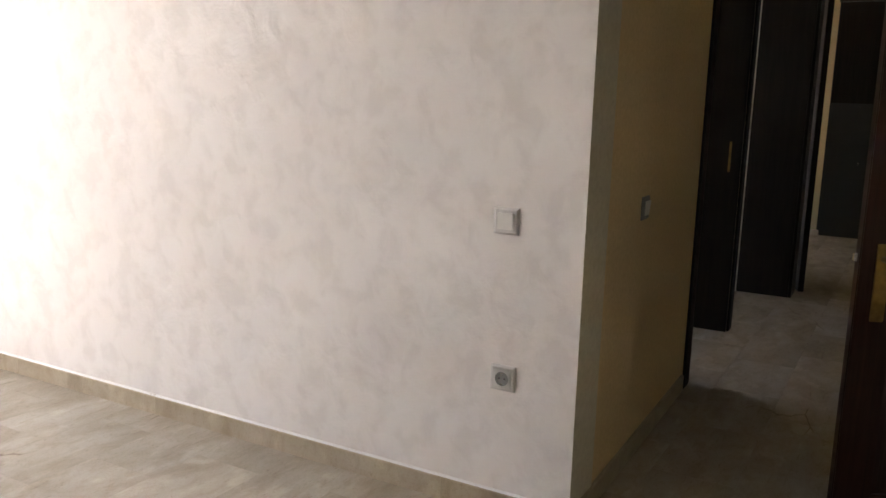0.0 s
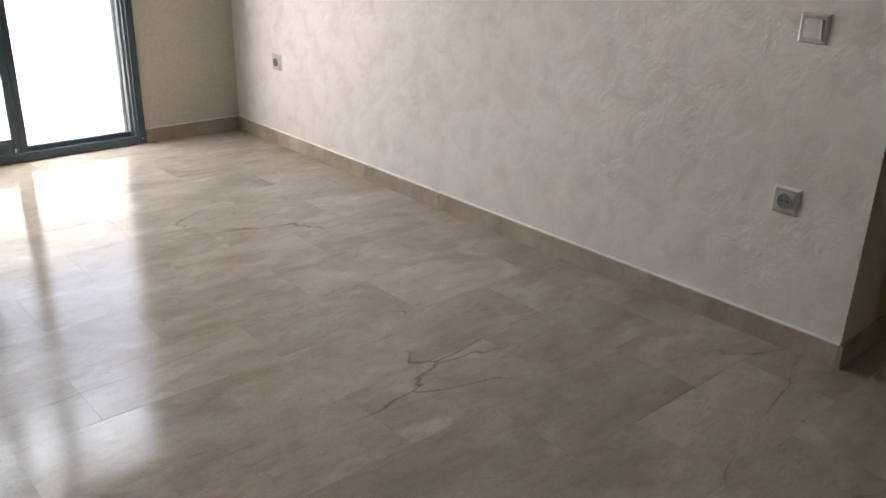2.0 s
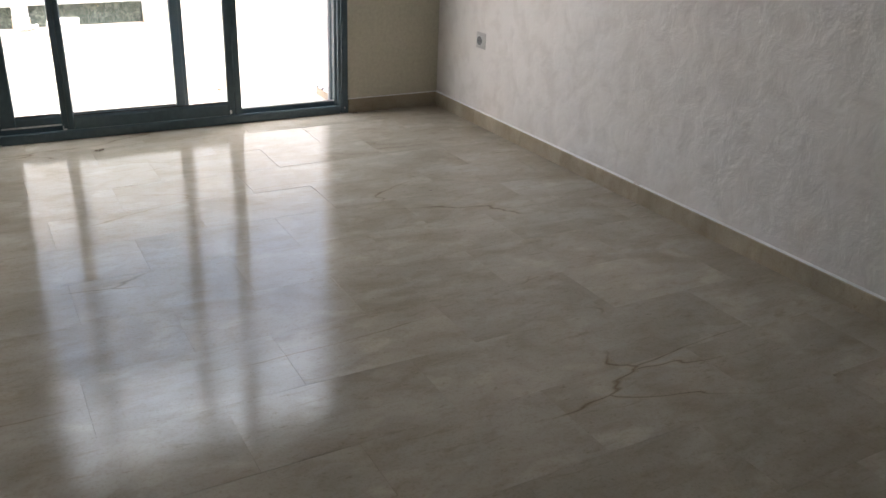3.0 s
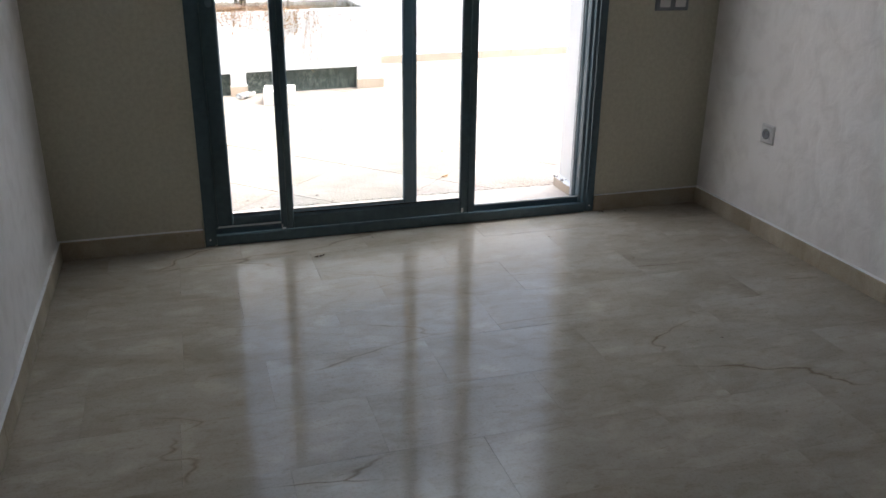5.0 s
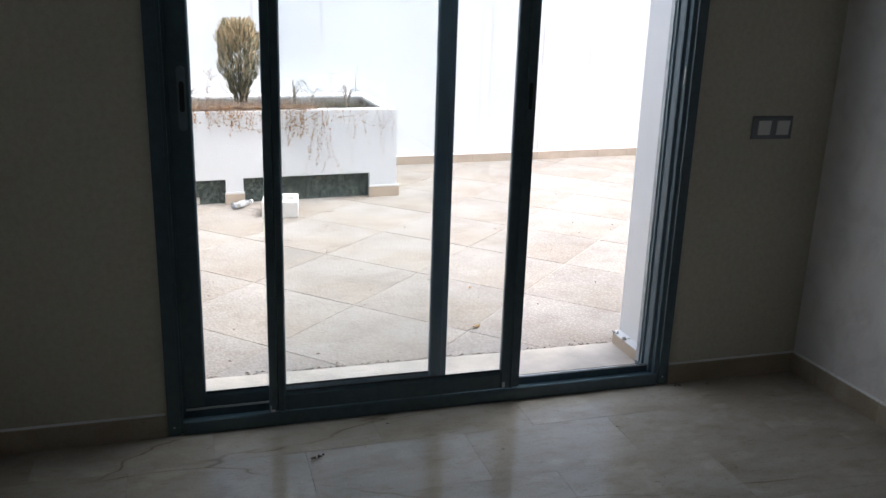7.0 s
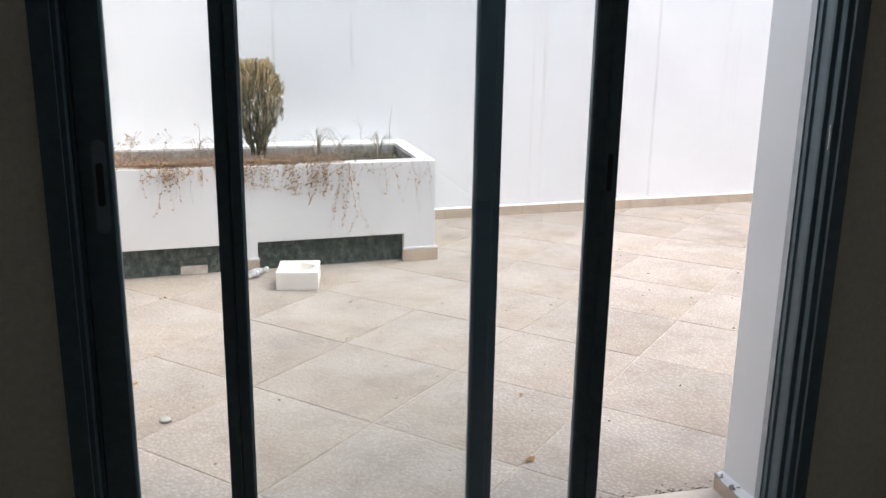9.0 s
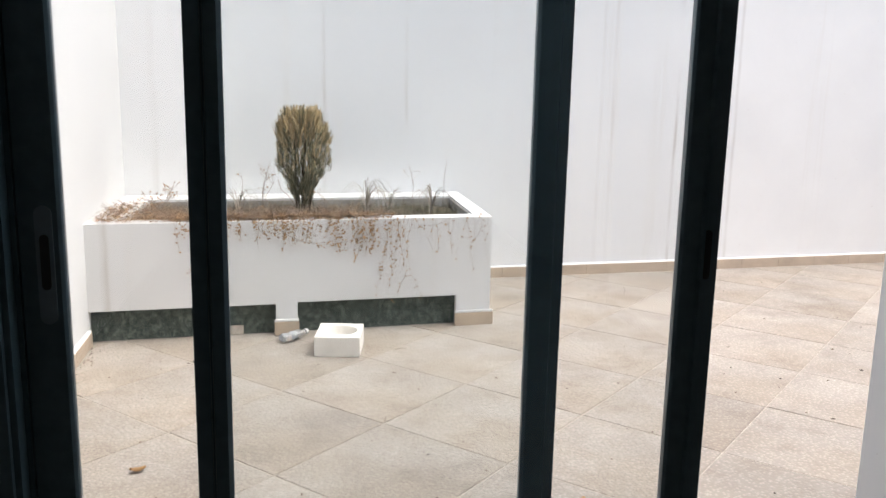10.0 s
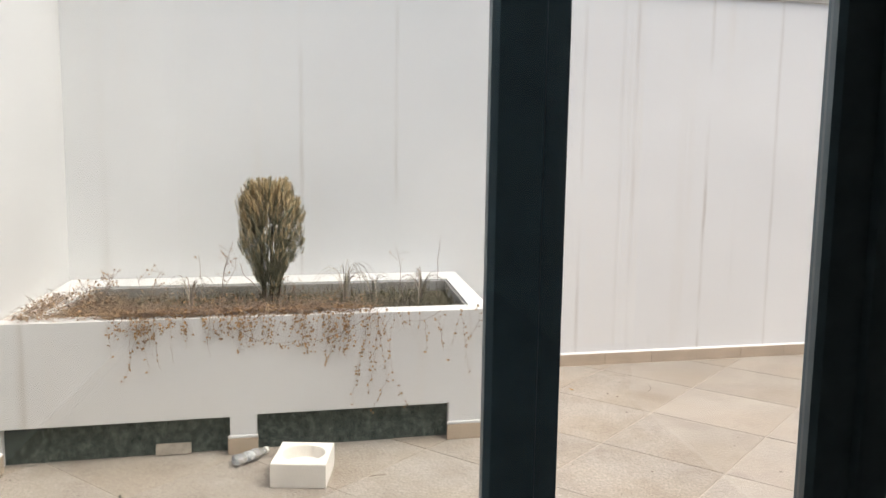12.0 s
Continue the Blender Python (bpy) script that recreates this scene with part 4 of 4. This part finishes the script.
def twig_plant(x, y, h, seed, heads, label, bend=0.1, count=3):
    rng = random.Random(seed)
    v, f, lv, lf = [], [], [], []
    for i in range(count):
        a = rng.random() * math.tau
        pts = []
        for s in range(6):
            g = s / 5
            pts.append(Vector((math.cos(a) * bend * g * g + rng.uniform(-.006, .006), math.sin(a) * bend * g * g, h * g * (1 - 0.18 * i))))
        rod(v, f, pts, 0.0022, 0.0011)
        for k in range(heads):
            p = pts[rng.randrange(2, 5)].lerp(pts[5], rng.random())
            e = p + Vector((rng.uniform(-.05, .05), rng.uniform(-.03, .03), rng.uniform(.01, .05)))
            rod(v, f, [p, e], 0.001, 0.0008)
            for q in range(3):
                leaf(lv, lf, e, Vector((rng.uniform(-1, 1), rng.uniform(-1, 1), rng.uniform(-.5, 1))), Vector((0, 0, 1)), 0.014, 0.005)
    root = tagged(empty("dry_weed", Matrix.Translation((x, along_wall(x, y), soil_z(x, y) - 0.005))), label, "weed", "dry weeds")
    from_lists("stalk", v, f, DEADSTEM, root)
    if lv:
        tagged(from_lists("seed_heads", lv, lf, DEADLEAF, root, "shrivelled seed heads"), kind="stuff")
    return root


twig_plant(0.235, 3.68, 0.34, 21, 5, "tall dry weed stalk with seed heads")
twig_plant(-0.10, 3.66, 0.24, 22, 4, "dry weed stalk with shrivelled heads", 0.08)
twig_plant(-0.31, 3.56, 0.22, 23, 16, "bushy clump of dry brown weed", 0.10, 13)
twig_plant(0.13, 3.80, 0.28, 24, 1, "thin bare weed stalk", 0.03, 1)
twig_plant(1.14, 3.66, 0.32, 25, 3, "thin dry stalk with a seed spike", 0.04, 1)
twig_plant(1.355, 3.85, 0.36, 26, 0, "bare bent twig at the planter end", 0.09, 1)
twig_plant(0.62, 3.5, 0.18, 27, 3, "short dry weed beside the shrub", 0.1, 2)

# creeper: a mat of dead stems and leaves over soil and rim, and strands that hang down the front
rng = random.Random(31)
sv, sf, lv, lf, gvv, gff = [], [], [], [], [], []


def density(x):
    return max(0.0, min(1.0, (x + 0.62) / 0.12)) * max(0.0, min(1.0, (1.02 - x) / 0.35))


for i in range(9000):
    x = rng.uniform(-0.57, 1.05)
    if rng.random() > density(x) + 0.03:
        continue
    y = 3.16 + abs(rng.gauss(0, 0.085)) if rng.random() < 0.72 else rng.uniform(3.2, 3.80)
    if x < -0.2:
        y = rng.uniform(3.15, 3.72)
    inside = y > IY0 and x > IX0
    z = max(soil_z(x, y), 0.50) + 0.10 * rng.random() ** 1.6 if inside else PZ + rng.uniform(0.0, 0.028)
    if inside and y < IY0 + 0.12:
        z = max(z, PZ - 0.03 + rng.uniform(-0.02, 0.035))
    d = Vector((rng.uniform(-1, 1), rng.uniform(-1, 1), rng.uniform(-.3, .6)))
    leaf(lv, lf, Vector((x, y, z)), d, Vector((rng.uniform(-.4, .4), rng.uniform(-.4, .4), 1)), rng.uniform(0.008, 0.019), rng.uniform(0.0025, 0.0055))
    if i % 4 == 0:
        p = Vector((x, y, z))
        rod(sv, sf, [p, p + d * 0.03 + Vector((0, 0, 0.01)), p + d * 0.07 + Vector((rng.uniform(-.01, .01), 0, rng.uniform(-.01, .012)))], 0.0011, 0.0007)
for i in range(5600):
    x, y = rng.uniform(IX0, IX1), rng.uniform(IY0 + 0.02, IY1 - 0.05)
    z = soil_z(x, y)
    d = Vector((rng.uniform(-1, 1), rng.uniform(-1, 1), rng.uniform(0, 1.4)))
    leaf(gvv, gff, Vector((x, y, z)), d, Vector((0, 0, 1)), rng.uniform(0.03, 0.095), rng.uniform(0.0012, 0.0034))


def strand(x, length, leafy, thick=0.0009):
    pts = [Vector((x + rng.uniform(-.03, .03), PY0 + 0.06, PZ + 0.012)), Vector((x, PY0 - 0.006, PZ + 0.004))]
    n = max(3, int(length / 0.035))
    dx = rng.uniform(-.012, .012)
    for k in range(1, n + 1):
        last = pts[-1]
        pts.append(Vector((last.x + dx + rng.uniform(-.009, .009), PY0 - 0.004 - rng.random() * 0.012, PZ - length * k / n)))
    rod(sv, sf, pts, thick, thick * 0.7)
    for k in range(1, len(pts)):
        for q in range(rng.choice((0, 1, 1, 2, 2)) if leafy else rng.choice((0, 0, 1))):
            p = pts[k].lerp(pts[k - 1], rng.random())
            d = Vector((rng.uniform(-1, 1), rng.uniform(-.8, -.1), rng.uniform(-1, .3)))
            for w in range(2):
                leaf(lv, lf, p + d * 0.006, d + Vector((rng.uniform(-.6, .6), 0, rng.uniform(-.6, .6))), Vector((0, -1, 0.2)), rng.uniform(0.009, 0.014), rng.uniform(0.0036, 0.0054))


for x0, x1, n, lo, hi, leafy in ((-0.17, 0.0, 15, 0.05, 0.17, True), (-0.06, 0.0, 4, 0.18, 0.30, True), (0.02, 0.30, 15, 0.04, 0.14, True), (0.30, 0.42, 13, 0.05, 0.15, True),
                                 (0.42, 0.62, 13, 0.06, 0.16, True), (0.62, 0.86, 26, 0.07, 0.24, True), (0.80, 1.02, 9, 0.10, 0.38, True),
                                 (1.00, 1.25, 6, 0.05, 0.22, False), (1.25, 1.48, 5, 0.06, 0.27, False), (-0.25, 1.02, 20, 0.06, 0.26, False), (0.36, 0.42, 2, 0.2, 0.28, True)):
    for i in range(n):
        strand(rng.uniform(x0, x1), rng.uniform(lo, hi) * (0.6 + 0.4 * rng.random()), leafy)


def runner(a, b, sag, leaves):
    """A bare shoot that trails across the front from a to b (x, drop below the rim)."""
    pts = []
    for k in range(13):
        s = k / 12
        pts.append(Vector((a[0] + (b[0] - a[0]) * s + rng.uniform(-.004, .004), PY0 - 0.008 - 0.012 * math.sin(math.pi * s), PZ + 0.006 - a[1] - (b[1] - a[1]) * s - sag * math.sin(math.pi * s))))
    rod(sv, sf, pts, 0.0013, 0.0008)
    for k in range(leaves):
        p = rng.choice(pts) + Vector((rng.uniform(-.01, .01), -0.002, rng.uniform(-.012, .004)))
        leaf(lv, lf, p, Vector((rng.uniform(-1, 1), -0.4, rng.uniform(-1, .2))), Vector((0, -1, 0.2)), rng.uniform(0.008, 0.014), 0.0046)


runner((0.98, 0.0), (0.55, 0.14), 0.035, 34)
runner((0.98, 0.0), (1.03, 0.31), 0.02, 14)
runner((1.03, 0.31), (0.955, 0.46), 0.0, 8)
runner((1.28, 0.0), (1.10, 0.045), 0.02, 10)
runner((1.20, 0.055), (1.21, 0.20), 0.0, 8)
runner((1.26, 0.03), (1.29, 0.20), 0.0, 8)
runner((1.37, 0.0), (1.41, 0.29), 0.01, 14)
runner((1.46, 0.05), (1.40, 0.14), 0.01, 8)
runner((0.30, 0.0), (0.62, 0.12), 0.05, 26)
strand(0.985, 0.47, True)
strand(0.93, 0.42, True)
strand(1.02, 0.38, True)
cr = tagged(from_lists("dead_creeper", lv, lf, DEADLEAF), "dead rust-brown creeper hanging over the planter", "creeper", kind="stuff")
stems = from_lists("creeper_stems", sv, sf, DEADSTEM, cr, "thin dry stems")
weeds = tagged(from_lists("weed_litter", gvv, gff, GREENWEED), "grey-green dry weeds and litter on the soil", "weeds", kind="stuff")
for ob in (cr, stems, weeds):
    ob.data.transform(ASKEW)

# ---- loose things on the terrace ----
bm = bmesh.new()
W2, D2, H2, n = 0.112, 0.125, 0.100, 40
ring_pts = []
ca = math.atan2(D2, W2)
for k in range(n):
    p0, p1 = ((-ca, ca), (ca, math.pi - ca), (math.pi - ca, math.pi + ca), (math.pi + ca, math.tau - ca))[k // 10]
    a = p0 + (p1 - p0) * (k % 10) / 10
    c, s = math.cos(a), math.sin(a)
    sc = 1 / max(abs(c) / W2, abs(s) / D2)
    ring_pts.append((c, s, sc))
lo = [bm.verts.new((c * sc, s * sc, 0)) for c, s, sc in ring_pts]
m1 = [bm.verts.new((c * sc, s * sc, H2 - 0.004)) for c, s, sc in ring_pts]
hi = [bm.verts.new((c * (sc - 0.004), s * (sc - 0.004), H2)) for c, s, sc in ring_pts]
h1 = [bm.verts.new((c * 0.092, s * 0.094, H2)) for c, s, sc in ring_pts]
h2 = [bm.verts.new((c * 0.089, s * 0.091, H2 - 0.004)) for c, s, sc in ring_pts]
h3 = [bm.verts.new((c * 0.084, s * 0.086, H2 - 0.05)) for c, s, sc in ring_pts]
for a, b in ((lo, m1), (m1, hi), (hi, h1), (h1, h2), (h2, h3)):
    for k in range(n):
        bm.faces.new((a[k], a[(k + 1) % n], b[(k + 1) % n], b[k]))
bm.faces.new(lo[::-1])
bm.faces.new(h3)
fb = tagged(mesh_ob("foam_block", bm, FOAM), "dusty white polystyrene block with a round hollow", "block")
fb.matrix_world = pose(0.656, 2.787, ZT + 0.001, 0, 0, -8.5)

# crushed plastic bottle lying on its side
bm = bmesh.new()
prof = [(0.0, 0.020), (0.004, 0.028), (0.02, 0.031), (0.045, 0.029), (0.055, 0.026), (0.07, 0.031), (0.095, 0.027), (0.105, 0.031), (0.125, 0.030), (0.145, 0.020), (0.160, 0.0125), (0.172, 0.0125)]
rings = []
for l, r in prof:
    ring = []
    for k in range(18):
        a = k * math.tau / 18
        dent = 1 - 0.28 * max(0, noise.noise((l * 22, math.cos(a) * 1.4, math.sin(a) * 1.4)))
        ring.append(bm.verts.new((l, r * dent * math.cos(a), 0.75 * r * dent * math.sin(a))))
    rings.append(ring)
for a, b in zip(rings, rings[1:]):
    for k in range(18):
        bm.faces.new((a[k], a[(k + 1) % 18], b[(k + 1) % 18], b[k]))
bm.faces.new(rings[0][::-1])
bt = tagged(empty("plastic_bottle", pose(0.362, 2.915, ZT + 0.0245, 0, 0, 45)), "crushed clear plastic bottle lying on its side", "bottle")
part("bottle_body", bm, PET, bt, "", True)
bm = bmesh.new()
cyl(bm, (0.170, 0, 0), (0.184, 0, 0), 0.0145, seg=16)
part("cap", bm, PALEKEY, bt, "white screw cap")
bm = bmesh.new()
cyl(bm, (0.072, 0, 0), (0.094, 0, 0), 0.0235, seg=18, caps=False)
for v in bm.verts:
    v.co.z *= 0.76
part("torn_label", bm, SOCKETGREY, bt, "pale torn label band")

# a short dusty board in the recess
bd = tagged(mesh_ob("loose_tile_piece", boxes((-0.075, 0.075, -0.006, 0.006, 0, 0.05), bev=0.002), JOINT), "dusty broken tile piece leaning in the recess", "tile piece")
bd.matrix_world = pose(0.085, along_wall(0.085, 3.168), ZT + 0.001, -14, 0, 5.7)

# litter: crumbs, pods and dry leaf scraps
rng = random.Random(8)
v, f = [], []
for i in range(300):
    x, y = rng.uniform(-0.5, 4.2), rng.uniform(YO + 0.03, 4.1)
    if x < 1.6 and y > 2.95 + 0.1 * x:
        continue
    if rng.random() < 0.35:
        y = YO + 0.01 + abs(rng.gauss(0, 0.03)) if rng.random() < 0.6 else y
    if rng.random() < 0.22:
        y = rng.uniform(1.2, 2.95)
        x = west_x(y) + 0.022 + abs(rng.gauss(0, 0.03))
    k = len(v)
    r = rng.uniform(0.0018, 0.0052) * (1.6 if rng.random() < 0.1 else 1)
    a = rng.random() * math.tau
    e, st = Vector((math.cos(a), math.sin(a), 0)), Vector((-math.sin(a), math.cos(a), 0))
    c = Vector((x, y, ZT + 0.0015))
    lr = r * rng.uniform(1.0, 2.6)
    v += [c + e * lr, c + st * r, c - e * lr, c - st * r, c + Vector((0, 0, r * 0.9))]
    f += [(k, k + 1, k + 4), (k + 1, k + 2, k + 4), (k + 2, k + 3, k + 4), (k + 3, k, k + 4), (k + 3, k + 2, k + 1, k)]
tagged(from_lists("dry_litter", v, f, LITTER), "dry leaf scraps and crumbs scattered on the slabs", "litter", kind="stuff")
v, f = [], []
for i in range(420):
    x, y = rng.uniform(0.02, DW - 0.07), YO + 0.005 + abs(rng.gauss(0, 0.012))
    if noise.noise((x * 7, 0, 0)) < rng.uniform(-0.5, 0.35):
        continue
    k = len(v)
    r = rng.uniform(0.0012, 0.0032)
    c = Vector((x, y, ZT + 0.0015))
    v += [c + Vector((r * 2, 0, 0)), c + Vector((0, r, 0)), c - Vector((r * 2, 0, 0)), c - Vector((0, r, 0)), c + Vector((0, 0, r))]
    f += [(k, k + 1, k + 4), (k + 1, k + 2, k + 4), (k + 2, k + 3, k + 4), (k + 3, k, k + 4), (k + 3, k + 2, k + 1, k)]
gv2, gf2 = [], []
for i in range(2200):
    a, q = rng.random() * math.tau, abs(rng.gauss(0, 0.07)) + 0.09
    c = Vector((0.656 + math.cos(a) * q * 1.25, 2.775 + math.sin(a) * q, ZT + 0.001))
    if abs(c.x - 0.656) < 0.125 and abs(c.y - 2.787) < 0.135:
        continue
    k = len(gv2)
    r = rng.uniform(0.0008, 0.0022)
    gv2 += [c + Vector((r, 0, 0)), c + Vector((-r * 0.5, r, 0)), c + Vector((-r * 0.5, -r, 0)), c + Vector((0, 0, r))]
    gf2 += [(k, k + 1, k + 3), (k + 1, k + 2, k + 3), (k + 2, k, k + 3), (k + 2, k + 1, k)]
tagged(from_lists("sand_grains", gv2, gf2, DEADSTEM), "brown sand grains spilled round the foam block", "sand", kind="stuff")
tagged(from_lists("threshold_dirt", v, f, LITTER), "line of dark dirt along the sill edge", "dirt", kind="stuff")


def crumb(x, y, r, seed, label, z=0.0):
    rng = random.Random(seed)
    bm = bmesh.new()
    for i in range(4):
        a = Vector((rng.uniform(-r, r), rng.uniform(-r * .6, r * .6), r * 0.25))
        cyl(bm, a, a + Vector((rng.uniform(-r, r), rng.uniform(-r, r), rng.uniform(0, r * .5))), r * 0.3, r * 0.12, 5)
    o = tagged(mesh_ob("dirt_crumb", bm, LITTER), label, "crumb", "crumbs on the marble")
    o.matrix_world = Matrix.Translation((x, y, z + r * 0.12))
    return o


for x, y, r in ((0.447, -0.262, 0.014), (1.83, -0.06, 0.010), (1.95, -0.07, 0.006), (0.70, -0.10, 0.005), (1.02, -0.35, 0.004), (1.45, -0.30, 0.005), (2.016, -3.69, 0.006), (1.62, -1.35, 0.005)):
    crumb(x, y, r, int(x * 100), "tiny dark crumb of dirt on the marble")


def dry_leaf(x, y, turn, size, label):
    bm = bmesh.new()
    n = 7
    rows2 = []
    for i in range(n):
        g = i / (n - 1)
        w = size * 0.32 * math.sin(math.pi * (0.06 + 0.9 * g)) ** 0.8
        z = size * 0.16 * (2 * g - 1) ** 2
        rows2.append([bm.verts.new((size * (g - 0.5), s * w, z + abs(s) * size * 0.10)) for s in (-1, 0, 1)])
    for a, b in zip(rows2, rows2[1:]):
        for k in range(2):
            bm.faces.new((a[k], a[k + 1], b[k + 1], b[k]))
    bmesh.ops.solidify(bm, geom=bm.faces[:], thickness=0.0008)
    o = tagged(mesh_ob("dry_leaf", bm, DEADLEAF, smooth=True), label, "leaf", "dry leaves on the terrace")
    o.matrix_world = pose(x, y, ZT + 0.003, 0, 0, turn)
    return o


dry_leaf(-0.084, 1.478, 15, 0.055, "curled brown dry leaf on the slab")
dry_leaf(1.249, 0.60, 200, 0.04, "small curled dry leaf near the sill")
dry_leaf(1.385, 1.098, 70, 0.025, "small dark dry leaf scrap")
dry_leaf(2.128, 3.87, 120, 0.03, "small dry leaf at the wall foot")
bm = bmesh.new()
bmesh.ops.create_icosphere(bm, subdivisions=2, radius=0.022)
for q in bm.verts:
    q.co.x *= 1.0 + 0.2 * noise.noise(q.co * 40)
    q.co.z *= 0.35
pb = tagged(mesh_ob("flat_pebble", bm, CEMENT, smooth=True), "flat grey pebble lying on the slab", "pebble")
pb.matrix_world = pose(0.07, 1.14, ZT + 0.0075, 0, 0, 10)


def lone_twig(x, y, pts, label):
    v, f = [], []
    rod(v, f, [Vector(p) for p in pts], 0.0022, 0.001)
    o = tagged(from_lists("twig", v, f, LITTER), label, "twig", "twigs on the terrace")
    o.matrix_world = Matrix.Translation((x, y, ZT + 0.001))
    return o


lone_twig(0.797, 1.815, [(0, 0, 0), (0.002, 0, 0.012), (0.006, 0.003, 0.026)], "thin dry twig sprouting from a slab joint")
lone_twig(2.578, 3.804, [(-0.02, 0, 0.001), (-0.005, 0, 0.02), (-0.022, 0.01, 0.045)], "short bent twig lying on the slab")
lone_twig(0.96, 2.75, [(-0.03, 0.0, 0.002), (0, 0.004, 0.004), (0.04, 0.012, 0.002)], "thin dry twig lying flat on the slab")

# ---- single tiles and slabs ----
def tile_mesh(w, d, h=0.012, b=0.0003, name="tile"):
    bm = bmesh.new()
    lo = [bm.verts.new(p) for p in ((0, 0, -h), (w, 0, -h), (w, d, -h), (0, d, -h))]
    mi = [bm.verts.new(p) for p in ((0, 0, -b), (w, 0, -b), (w, d, -b), (0, d, -b))]
    hi = [bm.verts.new(p) for p in ((b, b, 0), (w - b, b, 0), (w - b, d - b, 0), (b, d - b, 0))]
    for r, s in ((lo, mi), (mi, hi)):
        for k in range(4):
            bm.faces.new((r[k], r[(k + 1) % 4], s[(k + 1) % 4], s[k]))
    bm.faces.new(hi)
    me = bpy.data.meshes.new(name)
    bm.to_mesh(me)
    bm.free()
    me.materials.append(MARBLE)
    return me


ROW, LEN, GAP = 0.29, 0.52, 0.0003
full = tile_mesh(LEN - GAP, ROW - GAP)
rng = random.Random(2)
row = 0
y_top = -0.22 + ROW
while y_top - ROW > YB - 0.3:
    y1, y0 = min(y_top, YW), max(y_top - ROW, YB)
    x_hi = XR if y_top - ROW > -3.55 else 9.8
    off = 1.15 if row % 2 == 0 else 1.15 + 0.27
    off += rng.uniform(-0.03, 0.03)
    k = math.floor((XL - off) / LEN)
    x = off + k * LEN
    while x < x_hi - 0.002:
        a, b = max(x, XL), min(x + LEN, x_hi)
        if b - a > 0.01 and y1 - y0 > 0.01:
            if b - a > LEN - 0.001 and y1 - y0 > ROW - 0.001:
                me = full
            else:
                me = tile_mesh(b - a - GAP, y1 - y0 - GAP)
            t = new("tile", me)
            t.location = (a, y0, 0)
            t.rotation_euler = (rng.gauss(0, 0.0007), rng.gauss(0, 0.0005), 0)
            t.parent = floor
        x += LEN
    y_top -= ROW
    row += 1
# side rooms: one plain stretch of the same stone
t = new("tile", tile_mesh(9.8 - XR - 0.2 - 0.001, 3.40))
t.location = (XR + 0.2, YC + 0.08, -0.002)
t.parent = floor


def clip_poly(pts, axis, limit, keep_less):
    out = []
    for i, p in enumerate(pts):
        q = pts[(i + 1) % len(pts)]
        ip, iq = (p[axis] <= limit) == keep_less, (q[axis] <= limit) == keep_less
        if ip:
            out.append(p)
        if ip != iq:
            g = (limit - p[axis]) / (q[axis] - p[axis])
            out.append((p[0] + (q[0] - p[0]) * g, p[1] + (q[1] - p[1]) * g))
    return out


def slab_mesh(pts, h=0.02, b=0.0025):
    """A slab from its outline round its own centre, with a worn chamfer."""
    bm = bmesh.new()
    c = (sum(p[0] for p in pts) / len(pts), sum(p[1] for p in pts) / len(pts))
    shrink = lambda p, e: (p[0] + (c[0] - p[0]) / max(1e-6, math.hypot(p[0] - c[0], p[1] - c[1])) * e, p[1] + (c[1] - p[1]) / max(1e-6, math.hypot(p[0] - c[0], p[1] - c[1])) * e)
    rows = [[bm.verts.new((*p, -h)) for p in pts], [bm.verts.new((*p, -b)) for p in pts], [bm.verts.new((*shrink(p, b * 1.6), 0)) for p in pts]]
    n = len(pts)
    for r, s in zip(rows, rows[1:]):
        for k in range(n):
            bm.faces.new((r[k], r[(k + 1) % n], s[(k + 1) % n], s[k]))
    bm.faces.new(rows[-1])
    bmesh.ops.recalc_face_normals(bm, faces=bm.faces[:])
    me = bpy.data.meshes.new("slab")
    bm.to_mesh(me)
    bm.free()
    me.materials.append(SLAB)
    return me


STEP, JT = 0.412, 0.0032
diamond = [(-STEP + JT, 0), (0, -STEP + JT), (STEP - JT, 0), (0, STEP - JT)]
whole = slab_mesh(diamond)
rng = random.Random(4)
for i in range(-5, 18):
    for j in range(-6, 10):
        if (i + j) % 2 == 0:
            continue
        cx, cy = 0.791 + STEP * i, 1.808 + STEP * j
        pts = [(cx + u, cy + w) for u, w in diamond]
        cut = pts
        for axis, lim, less in ((0, LW - 0.05, False), (0, BX - 0.002, True), (1, YO + 0.006, False), (1, back_y(cx) + 0.09, True)):
            cut = clip_poly(cut, axis, lim, less) if cut else cut
        if len(cut) < 3 or abs(sum(cut[k][0] * cut[(k + 1) % len(cut)][1] - cut[(k + 1) % len(cut)][0] * cut[k][1] for k in range(len(cut)))) < 0.004:
            continue
        if len(cut) == 4 and max(abs(p[0] - q[0]) + abs(p[1] - q[1]) for p, q in zip(cut, pts)) < 1e-6:
            s = new("slab", whole)
        else:
            s = new("slab", slab_mesh([(p[0] - cx, p[1] - cy) for p in cut]))
        s.location = (cx, cy, ZT + rng.uniform(-0.0012, 0.0008))
        s.parent = terrace
